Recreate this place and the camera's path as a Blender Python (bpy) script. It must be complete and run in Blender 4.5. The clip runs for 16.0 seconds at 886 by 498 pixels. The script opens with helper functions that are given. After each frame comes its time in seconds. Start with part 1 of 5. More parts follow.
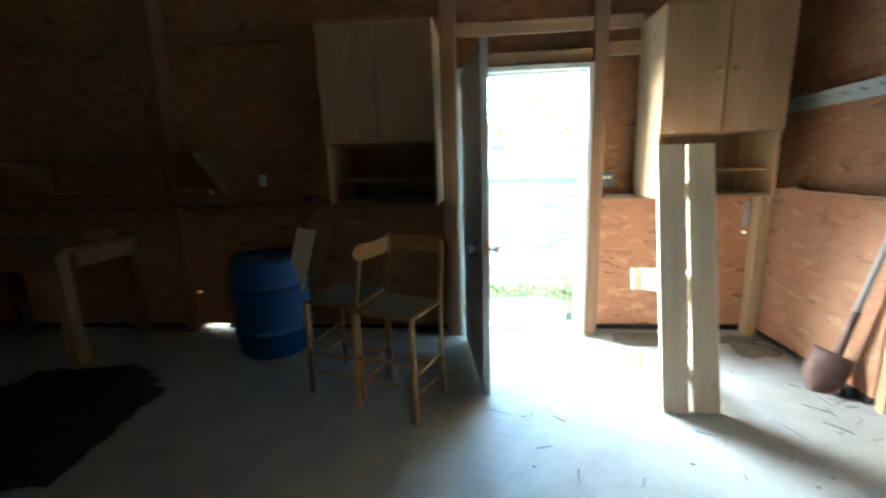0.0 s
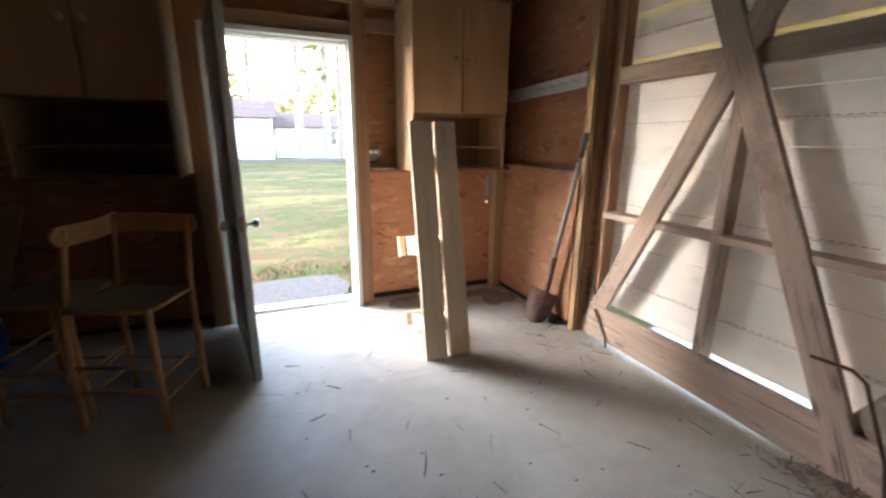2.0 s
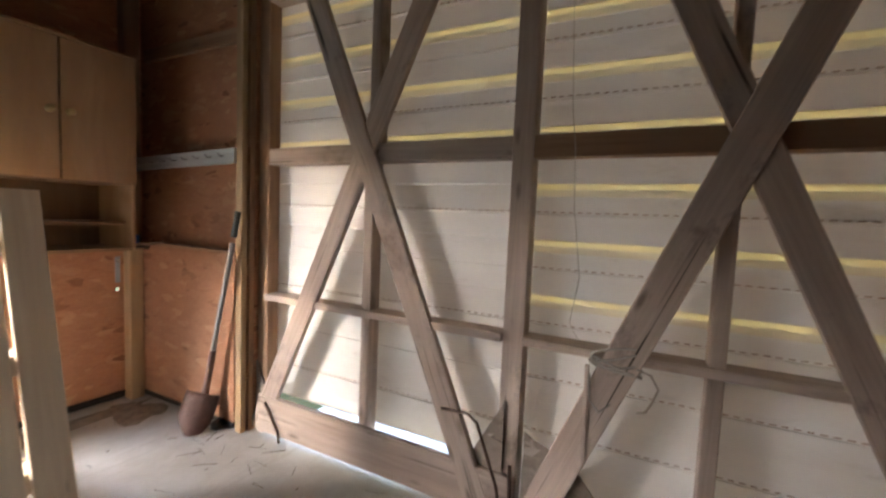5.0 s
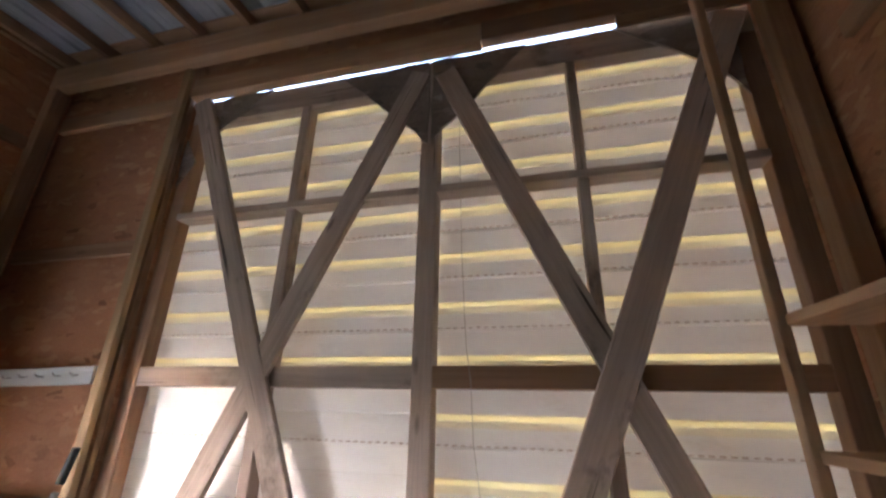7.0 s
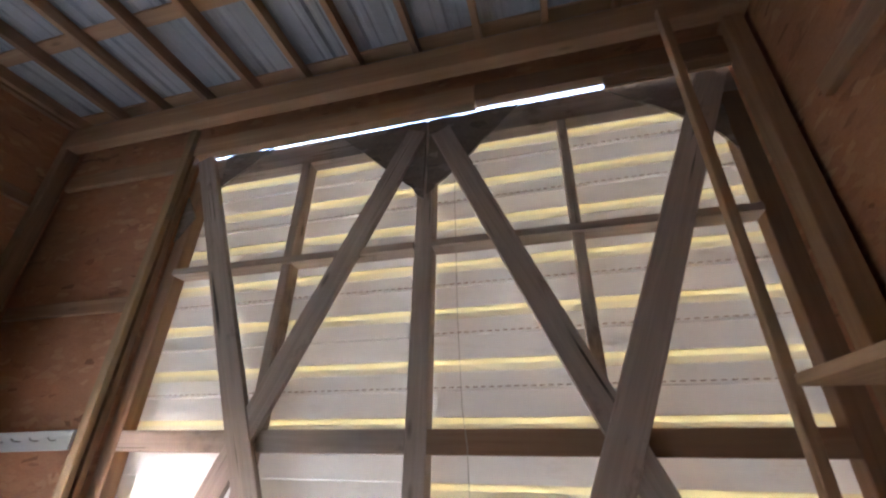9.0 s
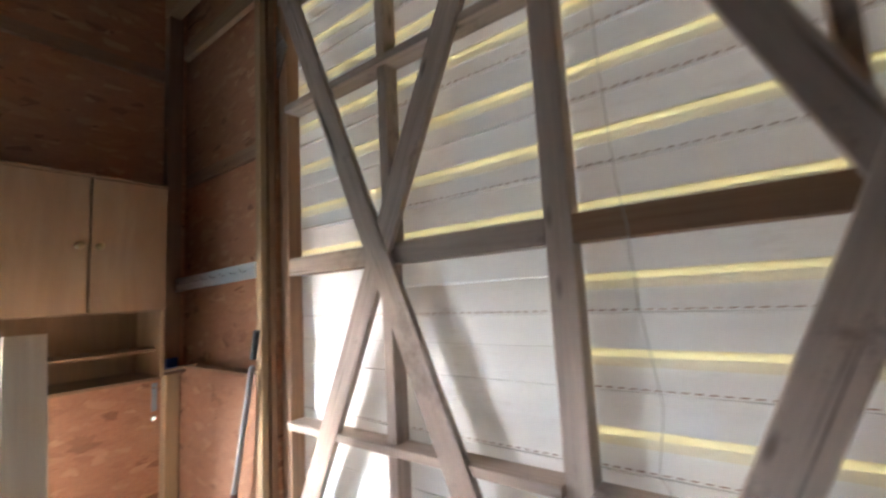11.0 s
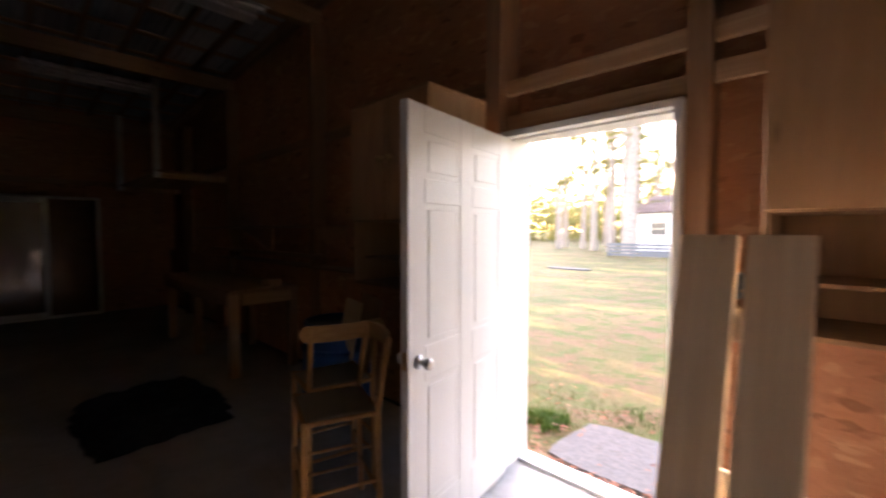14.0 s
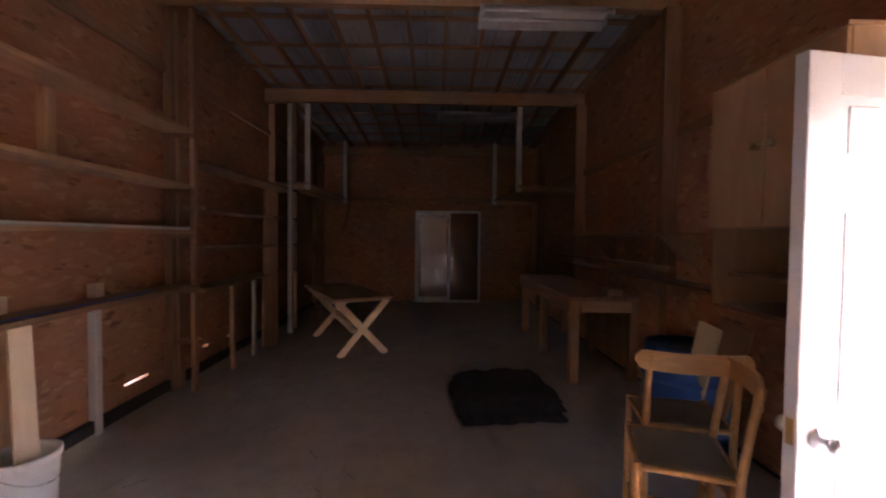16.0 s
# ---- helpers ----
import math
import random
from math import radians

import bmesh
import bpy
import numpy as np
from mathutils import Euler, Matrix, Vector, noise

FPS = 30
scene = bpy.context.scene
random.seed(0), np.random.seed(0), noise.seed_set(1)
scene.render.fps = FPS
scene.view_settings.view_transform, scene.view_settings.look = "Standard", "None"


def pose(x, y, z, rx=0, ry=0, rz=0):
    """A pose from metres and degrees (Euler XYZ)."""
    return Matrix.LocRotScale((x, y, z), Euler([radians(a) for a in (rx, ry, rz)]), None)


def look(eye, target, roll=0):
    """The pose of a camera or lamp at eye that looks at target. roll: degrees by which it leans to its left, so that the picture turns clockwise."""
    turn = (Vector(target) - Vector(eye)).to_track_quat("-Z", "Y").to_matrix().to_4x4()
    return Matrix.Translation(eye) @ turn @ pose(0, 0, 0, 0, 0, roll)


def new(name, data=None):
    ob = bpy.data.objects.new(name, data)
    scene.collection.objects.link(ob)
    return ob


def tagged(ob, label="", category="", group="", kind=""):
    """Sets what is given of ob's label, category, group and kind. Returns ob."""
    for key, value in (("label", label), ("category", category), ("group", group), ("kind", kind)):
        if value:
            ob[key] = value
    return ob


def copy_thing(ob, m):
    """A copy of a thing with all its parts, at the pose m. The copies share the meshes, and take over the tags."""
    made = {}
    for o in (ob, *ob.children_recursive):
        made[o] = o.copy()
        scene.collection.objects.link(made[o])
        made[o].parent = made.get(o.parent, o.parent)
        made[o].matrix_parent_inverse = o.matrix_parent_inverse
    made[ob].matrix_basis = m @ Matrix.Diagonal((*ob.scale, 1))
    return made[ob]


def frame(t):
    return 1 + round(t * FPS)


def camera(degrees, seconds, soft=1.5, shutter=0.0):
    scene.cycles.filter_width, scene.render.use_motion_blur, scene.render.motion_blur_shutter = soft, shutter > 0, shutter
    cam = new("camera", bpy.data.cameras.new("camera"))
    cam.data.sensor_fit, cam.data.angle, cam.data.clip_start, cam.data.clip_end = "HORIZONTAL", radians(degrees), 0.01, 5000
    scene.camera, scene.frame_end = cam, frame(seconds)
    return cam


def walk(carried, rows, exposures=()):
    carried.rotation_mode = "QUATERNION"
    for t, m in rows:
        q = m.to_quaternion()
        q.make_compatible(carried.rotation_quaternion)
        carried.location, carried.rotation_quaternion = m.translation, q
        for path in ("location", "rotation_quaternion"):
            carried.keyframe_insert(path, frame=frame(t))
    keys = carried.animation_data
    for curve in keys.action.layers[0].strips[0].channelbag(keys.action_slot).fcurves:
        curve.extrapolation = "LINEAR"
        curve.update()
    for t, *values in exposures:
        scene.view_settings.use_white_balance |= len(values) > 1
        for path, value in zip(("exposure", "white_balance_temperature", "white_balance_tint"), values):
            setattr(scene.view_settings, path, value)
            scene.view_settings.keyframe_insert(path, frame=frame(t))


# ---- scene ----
cam = camera(93.2, 16.0, soft=2.2, shutter=0.5)
PATH = [
    (0, (0.256, -0.046, 1.418), (0.076, 1.905, 1.018), -1.8),
    (0.5, (0.272, -0.052, 1.393), (0.411, 1.895, 0.958), -1.2),
    (1, (0.305, -0.065, 1.384), (0.706, 1.833, 0.897), -0.3),
    (1.5, (0.341, -0.076, 1.353), (0.908, 1.774, 0.846), 0.2),
    (2, (0.431, -0.079, 1.356), (1.175, 1.711, 0.861), 0.5),
    (2.5, (0.605, -0.059, 1.384), (1.538, 1.649, 0.925), 0.2),
    (3, (0.722, -0.059, 1.385), (1.89, 1.506, 0.954), -0.1),
    (3.5, (0.726, -0.071, 1.386), (2.119, 1.302, 0.963), -0.2),
    (4, (0.697, -0.075, 1.385), (2.277, 1.074, 0.958), 0.0),
    (6.5, (0.655, -0.089, 1.597), (2.531, 0.437, 2.051), 0.6),
    (7, (0.634, -0.111, 1.649), (2.447, 0.365, 2.348), 1.1),
    (7.5, (0.622, -0.114, 1.679), (2.368, 0.303, 2.561), 1.8),
    (8, (0.601, -0.141, 1.718), (2.29, 0.242, 2.719), 2.3),
    (10.5, (0.955, -0.146, 1.586), (2.667, 0.789, 2.027), -2.4),
    (11, (1.126, -0.063, 1.567), (2.723, 1.122, 1.78), -3.1),
    (11.5, (1.365, 0.112, 1.541), (2.682, 1.615, 1.623), -2.8),
    (12, (1.534, 0.272, 1.539), (2.406, 2.071, 1.563), -2.3),
    (12.5, (1.592, 0.495, 1.508), (1.883, 2.473, 1.47), -2.4),
    (13, (1.696, 0.74, 1.484), (1.356, 2.711, 1.431), -1.8),
    (13.5, (1.698, 0.965, 1.483), (0.811, 2.757, 1.41), -0.8),
    (14, (1.641, 1.137, 1.492), (0.249, 2.57, 1.409), 0.1),
    (14.5, (1.612, 1.239, 1.5), (-0.111, 2.252, 1.422), 0.7),
    (15, (1.533, 1.224, 1.502), (-0.372, 1.828, 1.429), 0.8),
    (15.5, (1.493, 1.241, 1.508), (-0.49, 1.491, 1.44), 0.7),
    (16, (1.498, 1.236, 1.503), (-0.501, 1.272, 1.443), 0.6),
]
EXPO = [(0.0, 5.2, 5350, -4), (0.5, 4.8, 6600, 15), (1.5, 4.2, 6600, 18), (3.5, 3.85, 6600, 20), (4.2, 4.0, 6600, 20), (6.5, 4.8, 6150, 23), (8.0, 5.4, 6050, 27), (10.5, 5.1, 5500, 15), (11.5, 4.85, 6000, 16), (12.5, 4.25, 7200, 26),
        (13.0, 4.1, 8200, 34), (13.5, 4.1, 8000, 40), (14.0, 3.95, 7500, 38), (14.5, 3.6, 7400, 37), (15.0, 3.9, 7400, 43), (15.5, 4.75, 7200, 49), (16.0, 5.8, 7000, 50)]
walk(cam, [(t, look(eye, target, roll)) for t, eye, target, roll in PATH], EXPO)

# ---- light ----
SUN_AZ, SUN_EL = -44.0, 19.0          # degrees clockwise from +y, degrees above the horizon
world = bpy.data.worlds.new("sky")
scene.world = world
world.use_nodes = True
wn = world.node_tree.nodes
sky = wn.new("ShaderNodeTexSky")
sky.sky_type, sky.sun_disc = "NISHITA", False
sky.sun_elevation, sky.sun_rotation = radians(SUN_EL), radians(SUN_AZ)
sky.air_density, sky.dust_density = 1.2, 0.8
wn["Background"].inputs["Strength"].default_value = 0.15
world.node_tree.links.new(sky.outputs[0], wn["Background"].inputs["Color"])
sun_data = bpy.data.lights.new("sun", "SUN")
sun_data.energy, sun_data.angle, sun_data.color = 2.2, radians(64), (0.86, 0.94, 1.0)
sun = new("sun", sun_data)
_a, _e = radians(SUN_AZ), radians(SUN_EL)
sun.matrix_world = look((30 * math.sin(_a) * math.cos(_e), 30 * math.cos(_a) * math.cos(_e), 30 * math.sin(_e)), (0, 0, 0))


# ---- materials ----
def nodes_of(name):
    m = bpy.data.materials.new(name)
    m.use_nodes = True
    nt = m.node_tree
    return m, nt, nt.nodes["Principled BSDF"]


def link(nt, a, b):
    nt.links.new(a, b)


def mapped(nt, scale, rot=(0, 0, 0), jitter=True):
    tc = nt.nodes.new("ShaderNodeTexCoord")
    mp = nt.nodes.new("ShaderNodeMapping")
    mp.inputs["Scale"].default_value = scale
    mp.inputs["Rotation"].default_value = rot
    link(nt, tc.outputs["Object"], mp.inputs["Vector"])
    if jitter:
        oi = nt.nodes.new("ShaderNodeObjectInfo")
        ml = nt.nodes.new("ShaderNodeMath")
        ml.operation = "MULTIPLY"
        ml.inputs[1].default_value = 37.0
        link(nt, oi.outputs["Random"], ml.inputs[0])
        link(nt, ml.outputs[0], mp.inputs["Location"])
    return mp.outputs[0]


def noise_tex(nt, vec, scale, detail=4.0, rough=0.6, dist=0.0):
    n = nt.nodes.new("ShaderNodeTexNoise")
    n.inputs["Scale"].default_value = scale
    n.inputs["Detail"].default_value = detail
    n.inputs["Roughness"].default_value = rough
    n.inputs["Distortion"].default_value = dist
    if vec is not None:
        link(nt, vec, n.inputs["Vector"])
    return n.outputs["Fac"]


def ramp(nt, fac, stops):
    r = nt.nodes.new("ShaderNodeValToRGB")
    el = r.color_ramp.elements
    while len(el) < len(stops):
        el.new(0.5)
    for e, (p, c) in zip(el, stops):
        e.position, e.color = p, (*c, 1.0)
    link(nt, fac, r.inputs["Fac"])
    return r.outputs["Color"]


def mix(nt, fac, a, b, how="MIX"):
    m = nt.nodes.new("ShaderNodeMix")
    m.data_type, m.blend_type = "RGBA", how
    for sock, v in ((m.inputs[0], fac), (m.inputs[6], a), (m.inputs[7], b)):
        if isinstance(v, (int, float)):
            sock.default_value = v
        elif isinstance(v, tuple):
            sock.default_value = (*v, 1.0)
        else:
            link(nt, v, sock)
    return m.outputs[2]


def mapr(nt, v, lo, hi, a=0.0, b=1.0):
    m = nt.nodes.new("ShaderNodeMapRange")
    for i, x in enumerate((lo, hi, a, b)):
        m.inputs[i + 1].default_value = x
    link(nt, v, m.inputs[0])
    return m.outputs[0]


def bump(nt, bsdf, height, strength=0.3, dist=0.01):
    b = nt.nodes.new("ShaderNodeBump")
    b.inputs["Strength"].default_value = strength
    b.inputs["Distance"].default_value = dist
    link(nt, height, b.inputs["Height"])
    link(nt, b.outputs[0], bsdf.inputs["Normal"])


def tint_by_object(nt, col, spread=0.25):
    oi = nt.nodes.new("ShaderNodeObjectInfo")
    h = nt.nodes.new("ShaderNodeHueSaturation")
    link(nt, mapr(nt, oi.outputs["Random"], 0, 1, 1 - spread, 1 + spread), h.inputs["Value"])
    link(nt, col, h.inputs["Color"])
    return h.outputs[0]


def wood(name, dark, light, grey=None, rough=0.65, spread=0.2, fine=26.0, knots=0.5, stain=None, cracks=0.0):
    """Sawn timber, the grain along the local x axis."""
    m, nt, bs = nodes_of(name)
    v = mapped(nt, (1.2, fine, fine))
    g1 = noise_tex(nt, v, 1.0, 5, 0.6, 0.8)
    g2 = noise_tex(nt, mapped(nt, (0.7, 5, 5)), 1.0, 3, 0.5, 1.5)
    c = ramp(nt, g1, [(0.25, dark), (0.7, light)])
    c = mix(nt, mapr(nt, g2, 0.35, 0.7, 0, 0.55), c, dark)
    if grey:
        gfac = noise_tex(nt, mapped(nt, (1.6, 6, 6)), 1.0, 4, 0.6)
        c = mix(nt, mapr(nt, gfac, 0.35, 0.65, 0.25, 0.95), c, ramp(nt, g1, [(0.3, grey), (0.75, tuple(min(1, x * 1.5) for x in grey))]))
    if knots:
        vo = nt.nodes.new("ShaderNodeTexVoronoi")
        vo.inputs["Scale"].default_value = 1.0
        link(nt, mapped(nt, (2.2, 7.5, 7.5)), vo.inputs["Vector"])
        c = mix(nt, mapr(nt, vo.outputs["Distance"], 0.05, 0.13, knots, 0.0), c, tuple(x * 0.4 for x in dark))
    if stain:
        s = noise_tex(nt, mapped(nt, (2.5, 4, 4)), 1.0, 5, 0.7)
        c = mix(nt, mapr(nt, s, 0.58, 0.72, 0, 0.75), c, stain)
    if cracks:
        k1 = noise_tex(nt, mapped(nt, (0.9, 48, 48)), 1.0, 2, 0.5, 0.6)
        k2 = noise_tex(nt, mapped(nt, (1.8, 9, 9)), 1.0, 3, 0.5)
        kk = nt.nodes.new("ShaderNodeMath")
        kk.operation = "MULTIPLY"
        link(nt, mapr(nt, k1, 0.62, 0.70), kk.inputs[0])
        link(nt, mapr(nt, k2, 0.48, 0.60, 0.0, cracks), kk.inputs[1])
        c = mix(nt, kk.outputs[0], c, (0.055, 0.04, 0.032))
    c = tint_by_object(nt, c, spread)
    link(nt, c, bs.inputs["Base Color"])
    link(nt, mapr(nt, g1, 0, 1, rough - 0.08, rough + 0.15), bs.inputs["Roughness"])
    bs.inputs["Specular IOR Level"].default_value = 0.3
    bump(nt, bs, g1, 0.35, 0.004)
    return m


def strand_board(name, dark, mid, light):
    """Strand board: three layers of pressed wood flakes, in the local xz plane."""
    m, nt, bs = nodes_of(name)
    layers = []
    soft_dark = tuple(0.4 * a + 0.6 * b for a, b in zip(dark, mid))
    for k, (ang, sx, sz) in enumerate(((0.25, 9, 25), (1.1, 8, 20), (-0.7, 11, 28))):
        warp = noise_tex(nt, mapped(nt, (3, 3, 3)), 1.0, 2)
        mp = nt.nodes.new("ShaderNodeVectorMath")
        mp.operation = "ADD"
        link(nt, mapped(nt, (sx, 6, sz), (0, ang, 0)), mp.inputs[0])
        link(nt, warp, mp.inputs[1])
        vo = nt.nodes.new("ShaderNodeTexVoronoi")
        vo.inputs["Scale"].default_value = 1.0
        link(nt, mp.outputs[0], vo.inputs["Vector"])
        sep = nt.nodes.new("ShaderNodeSeparateColor")
        link(nt, vo.outputs["Color"], sep.inputs[0])
        layers.append((sep.outputs[0], sep.outputs[1], vo.outputs["Distance"]))
    def col(i):
        return ramp(nt, layers[i][0], [(0.0, tuple(x * 0.62 for x in dark)), (0.05, soft_dark), (0.5, mid), (0.82, mid), (1.0, light)])
    c = mix(nt, mapr(nt, layers[1][1], 0.45, 0.5), col(0), col(1))
    c = mix(nt, mapr(nt, layers[2][1], 0.6, 0.65), c, col(2))
    big = noise_tex(nt, mapped(nt, (1.1, 1, 0.8)), 1.0, 4, 0.6)
    c = mix(nt, mapr(nt, big, 0.35, 0.7, 0.0, 0.5), c, tuple(x * 0.62 for x in dark))
    fine = noise_tex(nt, mapped(nt, (60, 60, 90)), 1.0, 2)
    c = mix(nt, 0.15, c, ramp(nt, fine, [(0.3, dark), (0.7, light)]))
    c = tint_by_object(nt, c, 0.12)
    link(nt, c, bs.inputs["Base Color"])
    bs.inputs["Roughness"].default_value = 0.62
    bs.inputs["Specular IOR Level"].default_value = 0.35
    bump(nt, bs, layers[0][0], 0.3, 0.003)
    return m


def plain(name, base, rough=0.5, metal=0.0, vary=0.12, scale=6.0, grain=60.0, relief=0.1, spec=0.5, dirt=None, dirt_at=(0.55, 0.75)):
    m, nt, bs = nodes_of(name)
    n1 = noise_tex(nt, mapped(nt, (1, 1, 1)), scale, 5, 0.65)
    n2 = noise_tex(nt, mapped(nt, (1, 1, 1)), grain, 3, 0.6)
    c = mix(nt, mapr(nt, n1, 0.3, 0.7), tuple(x * (1 - vary) for x in base), tuple(min(1, x * (1 + vary)) for x in base))
    c = mix(nt, mapr(nt, n2, 0.3, 0.7, 0, 0.3), c, tuple(x * (1 - vary * 1.5) for x in base))
    if dirt:
        n3 = noise_tex(nt, mapped(nt, (1, 1, 1)), scale * 0.8, 6, 0.7, 0.6)
        c = mix(nt, mapr(nt, n3, *dirt_at, 0, 0.7), c, dirt)
    link(nt, c, bs.inputs["Base Color"])
    link(nt, mapr(nt, n1, 0.2, 0.8, max(0.05, rough - 0.1), min(1, rough + 0.12)), bs.inputs["Roughness"])
    bs.inputs["Metallic"].default_value = metal
    bs.inputs["Specular IOR Level"].default_value = spec
    if relief:
        bump(nt, bs, n2, relief, 0.004)
    return m


PINE = wood("pine_fresh", (0.70, 0.55, 0.38), (0.84, 0.71, 0.53), spread=0.05, knots=0.85)
STUD = wood("stud_lumber", (0.38, 0.22, 0.12), (0.56, 0.37, 0.22), spread=0.18)
JAMB = wood("pine_jamb", (0.37, 0.235, 0.12), (0.52, 0.36, 0.205), spread=0.08)
BROWN = wood("brown_lumber", (0.27, 0.15, 0.085), (0.42, 0.26, 0.155), spread=0.2)
GREY = wood("weathered_lumber", (0.37, 0.275, 0.21), (0.56, 0.44, 0.355), grey=(0.44, 0.355, 0.29), rough=0.8, spread=0.15, stain=(0.14, 0.105, 0.085), cracks=0.9, knots=0.7)
ROTTEN = wood("rotten_wood", (0.10, 0.07, 0.05), (0.24, 0.18, 0.14), grey=(0.18, 0.15, 0.13), rough=0.9, stain=(0.03, 0.022, 0.018))
PALE = wood("painted_strip", (0.50, 0.50, 0.46), (0.66, 0.66, 0.62), spread=0.05, knots=0.2)
CABINET = wood("cabinet_plywood", (0.40, 0.235, 0.12), (0.56, 0.365, 0.21), rough=0.5, spread=0.05, fine=7, knots=0.8)
# Darker copy of CABINET, with the open bay's shade put into the colour.
CABINET_SHADED = wood("cabinet_shaded", (0.24, 0.14, 0.075), (0.36, 0.22, 0.12), rough=0.6, spread=0.05, fine=14, knots=0.2)
HONEY = wood("honey_beech", (0.44, 0.23, 0.085), (0.60, 0.36, 0.15), rough=0.4, spread=0.08, knots=0.15)
OSB = strand_board("strand_board", (0.36, 0.145, 0.07), (0.55, 0.265, 0.14), (0.68, 0.40, 0.225))
GUSSET = strand_board("gusset_board", (0.15, 0.115, 0.09), (0.33, 0.265, 0.21), (0.56, 0.47, 0.385))
BLACKSILL = plain("black_sill", (0.035, 0.028, 0.022), 0.95, vary=0.4, scale=9, relief=0.8)
DIRT = plain("dry_dirt", (0.26, 0.225, 0.18), 0.95, vary=0.35, scale=14, relief=0.9, dirt=(0.09, 0.07, 0.055))
ZINC = plain("galvanised_sheet", (0.42, 0.45, 0.48), 0.5, 0.1, vary=0.15, scale=3, relief=0.05)
DOORPAINT = plain("white_door_paint", (0.62, 0.63, 0.61), 0.38, vary=0.03, scale=4, relief=0.05, dirt=(0.54, 0.53, 0.49), dirt_at=(0.62, 0.85))
TRIMPAINT = plain("white_trim_paint", (0.62, 0.62, 0.59), 0.45, vary=0.05, scale=5, dirt=(0.42, 0.39, 0.34), dirt_at=(0.58, 0.8))
NICKEL = plain("satin_nickel", (0.62, 0.60, 0.57), 0.28, 1.0, vary=0.06, relief=0)
BRASS = plain("dull_brass", (0.50, 0.36, 0.18), 0.38, 1.0, vary=0.1, relief=0)
RUST = plain("rusted_iron", (0.11, 0.065, 0.045), 0.85, 0.3, vary=0.45, scale=20, relief=0.7)
SHOVELBLADE = plain("shovel_blade", (0.22, 0.13, 0.105), 0.6, 0.45, vary=0.3, scale=12, relief=0.3, dirt=(0.30, 0.22, 0.17))
SHAFT = plain("grey_shaft", (0.36, 0.34, 0.32), 0.55, 0.1, vary=0.1, scale=10)
RUBBER = plain("dark_grip", (0.028, 0.032, 0.028), 0.7, vary=0.2)
BLUE = plain("blue_barrel_plastic", (0.012, 0.095, 0.30), 0.4, vary=0.12, scale=5, relief=0.08, dirt=(0.05, 0.09, 0.16), dirt_at=(0.6, 0.85))
WHITEPLASTIC = plain("white_bucket_plastic", (0.72, 0.72, 0.70), 0.45, vary=0.06, dirt=(0.45, 0.42, 0.36))
CARD = plain("tan_fibreboard", (0.56, 0.44, 0.26), 0.8, vary=0.1)
PAPER = plain("white_paper", (0.80, 0.80, 0.79), 0.8, vary=0.03, relief=0)
FABRIC = plain("black_fabric", (0.036, 0.037, 0.042), 0.95, vary=0.6, scale=16, grain=220, relief=0.7, dirt=(0.10, 0.10, 0.10), dirt_at=(0.55, 0.8))
ROPE = plain("pale_rope", (0.50, 0.45, 0.38), 0.9, vary=0.15, scale=40)
GREYBOX = plain("grey_box_plastic", (0.14, 0.18, 0.22), 0.5)
ALU = plain("white_aluminium", (0.68, 0.68, 0.66), 0.4, 0.1, vary=0.06)
FIXTURE = plain("white_enamel", (0.72, 0.72, 0.70), 0.35, vary=0.05)
TUBE = plain("tube_glass", (0.82, 0.83, 0.83), 0.2, vary=0.02, relief=0)
BLUETARP = plain("blue_strip", (0.03, 0.10, 0.42), 0.5)
STICK = plain("dry_twig", (0.13, 0.095, 0.065), 0.9, vary=0.35, scale=30)


def rush():
    m, nt, bs = nodes_of("woven_rush")
    w = nt.nodes.new("ShaderNodeTexWave")
    w.inputs["Scale"].default_value = 55.0
    w.inputs["Distortion"].default_value = 1.2
    link(nt, mapped(nt, (1, 1, 0.2)), w.inputs["Vector"])
    c = ramp(nt, w.outputs["Fac"], [(0.1, (0.32, 0.27, 0.20)), (0.8, (0.64, 0.56, 0.44))])
    n = noise_tex(nt, mapped(nt, (1, 1, 1)), 9, 4)
    c = mix(nt, mapr(nt, n, 0.4, 0.7, 0, 0.5), c, (0.36, 0.32, 0.27))
    link(nt, c, bs.inputs["Base Color"])
    bs.inputs["Roughness"].default_value = 0.85
    bump(nt, bs, w.outputs["Fac"], 0.8, 0.006)
    return m


RUSH = rush()


def vinyl(name, base, through_col, amount, transl):
    """Thin white vinyl: the back of siding, through which daylight glows."""
    m, nt, bs = nodes_of(name)
    n = noise_tex(nt, mapped(nt, (0.6, 3, 3)), 1.5, 5, 0.6)
    c = mix(nt, mapr(nt, n, 0.35, 0.7), base, tuple(x * 0.88 for x in base))
    d = noise_tex(nt, mapped(nt, (2, 2, 8)), 2.0, 6, 0.7)
    c = mix(nt, mapr(nt, d, 0.58, 0.8, 0, 0.45), c, (0.42, 0.37, 0.30))
    link(nt, c, bs.inputs["Base Color"])
    bs.inputs["Roughness"].default_value = 0.5
    tr = nt.nodes.new("ShaderNodeBsdfTranslucent")
    tr.inputs["Color"].default_value = (*through_col, 1)
    mx = nt.nodes.new("ShaderNodeMixShader")
    link(nt, mapr(nt, n, 0.3, 0.7, amount * (1 - transl), amount), mx.inputs[0])
    link(nt, bs.outputs[0], mx.inputs[1])
    link(nt, tr.outputs[0], mx.inputs[2])
    link(nt, mx.outputs[0], nt.nodes["Material Output"].inputs["Surface"])
    return m


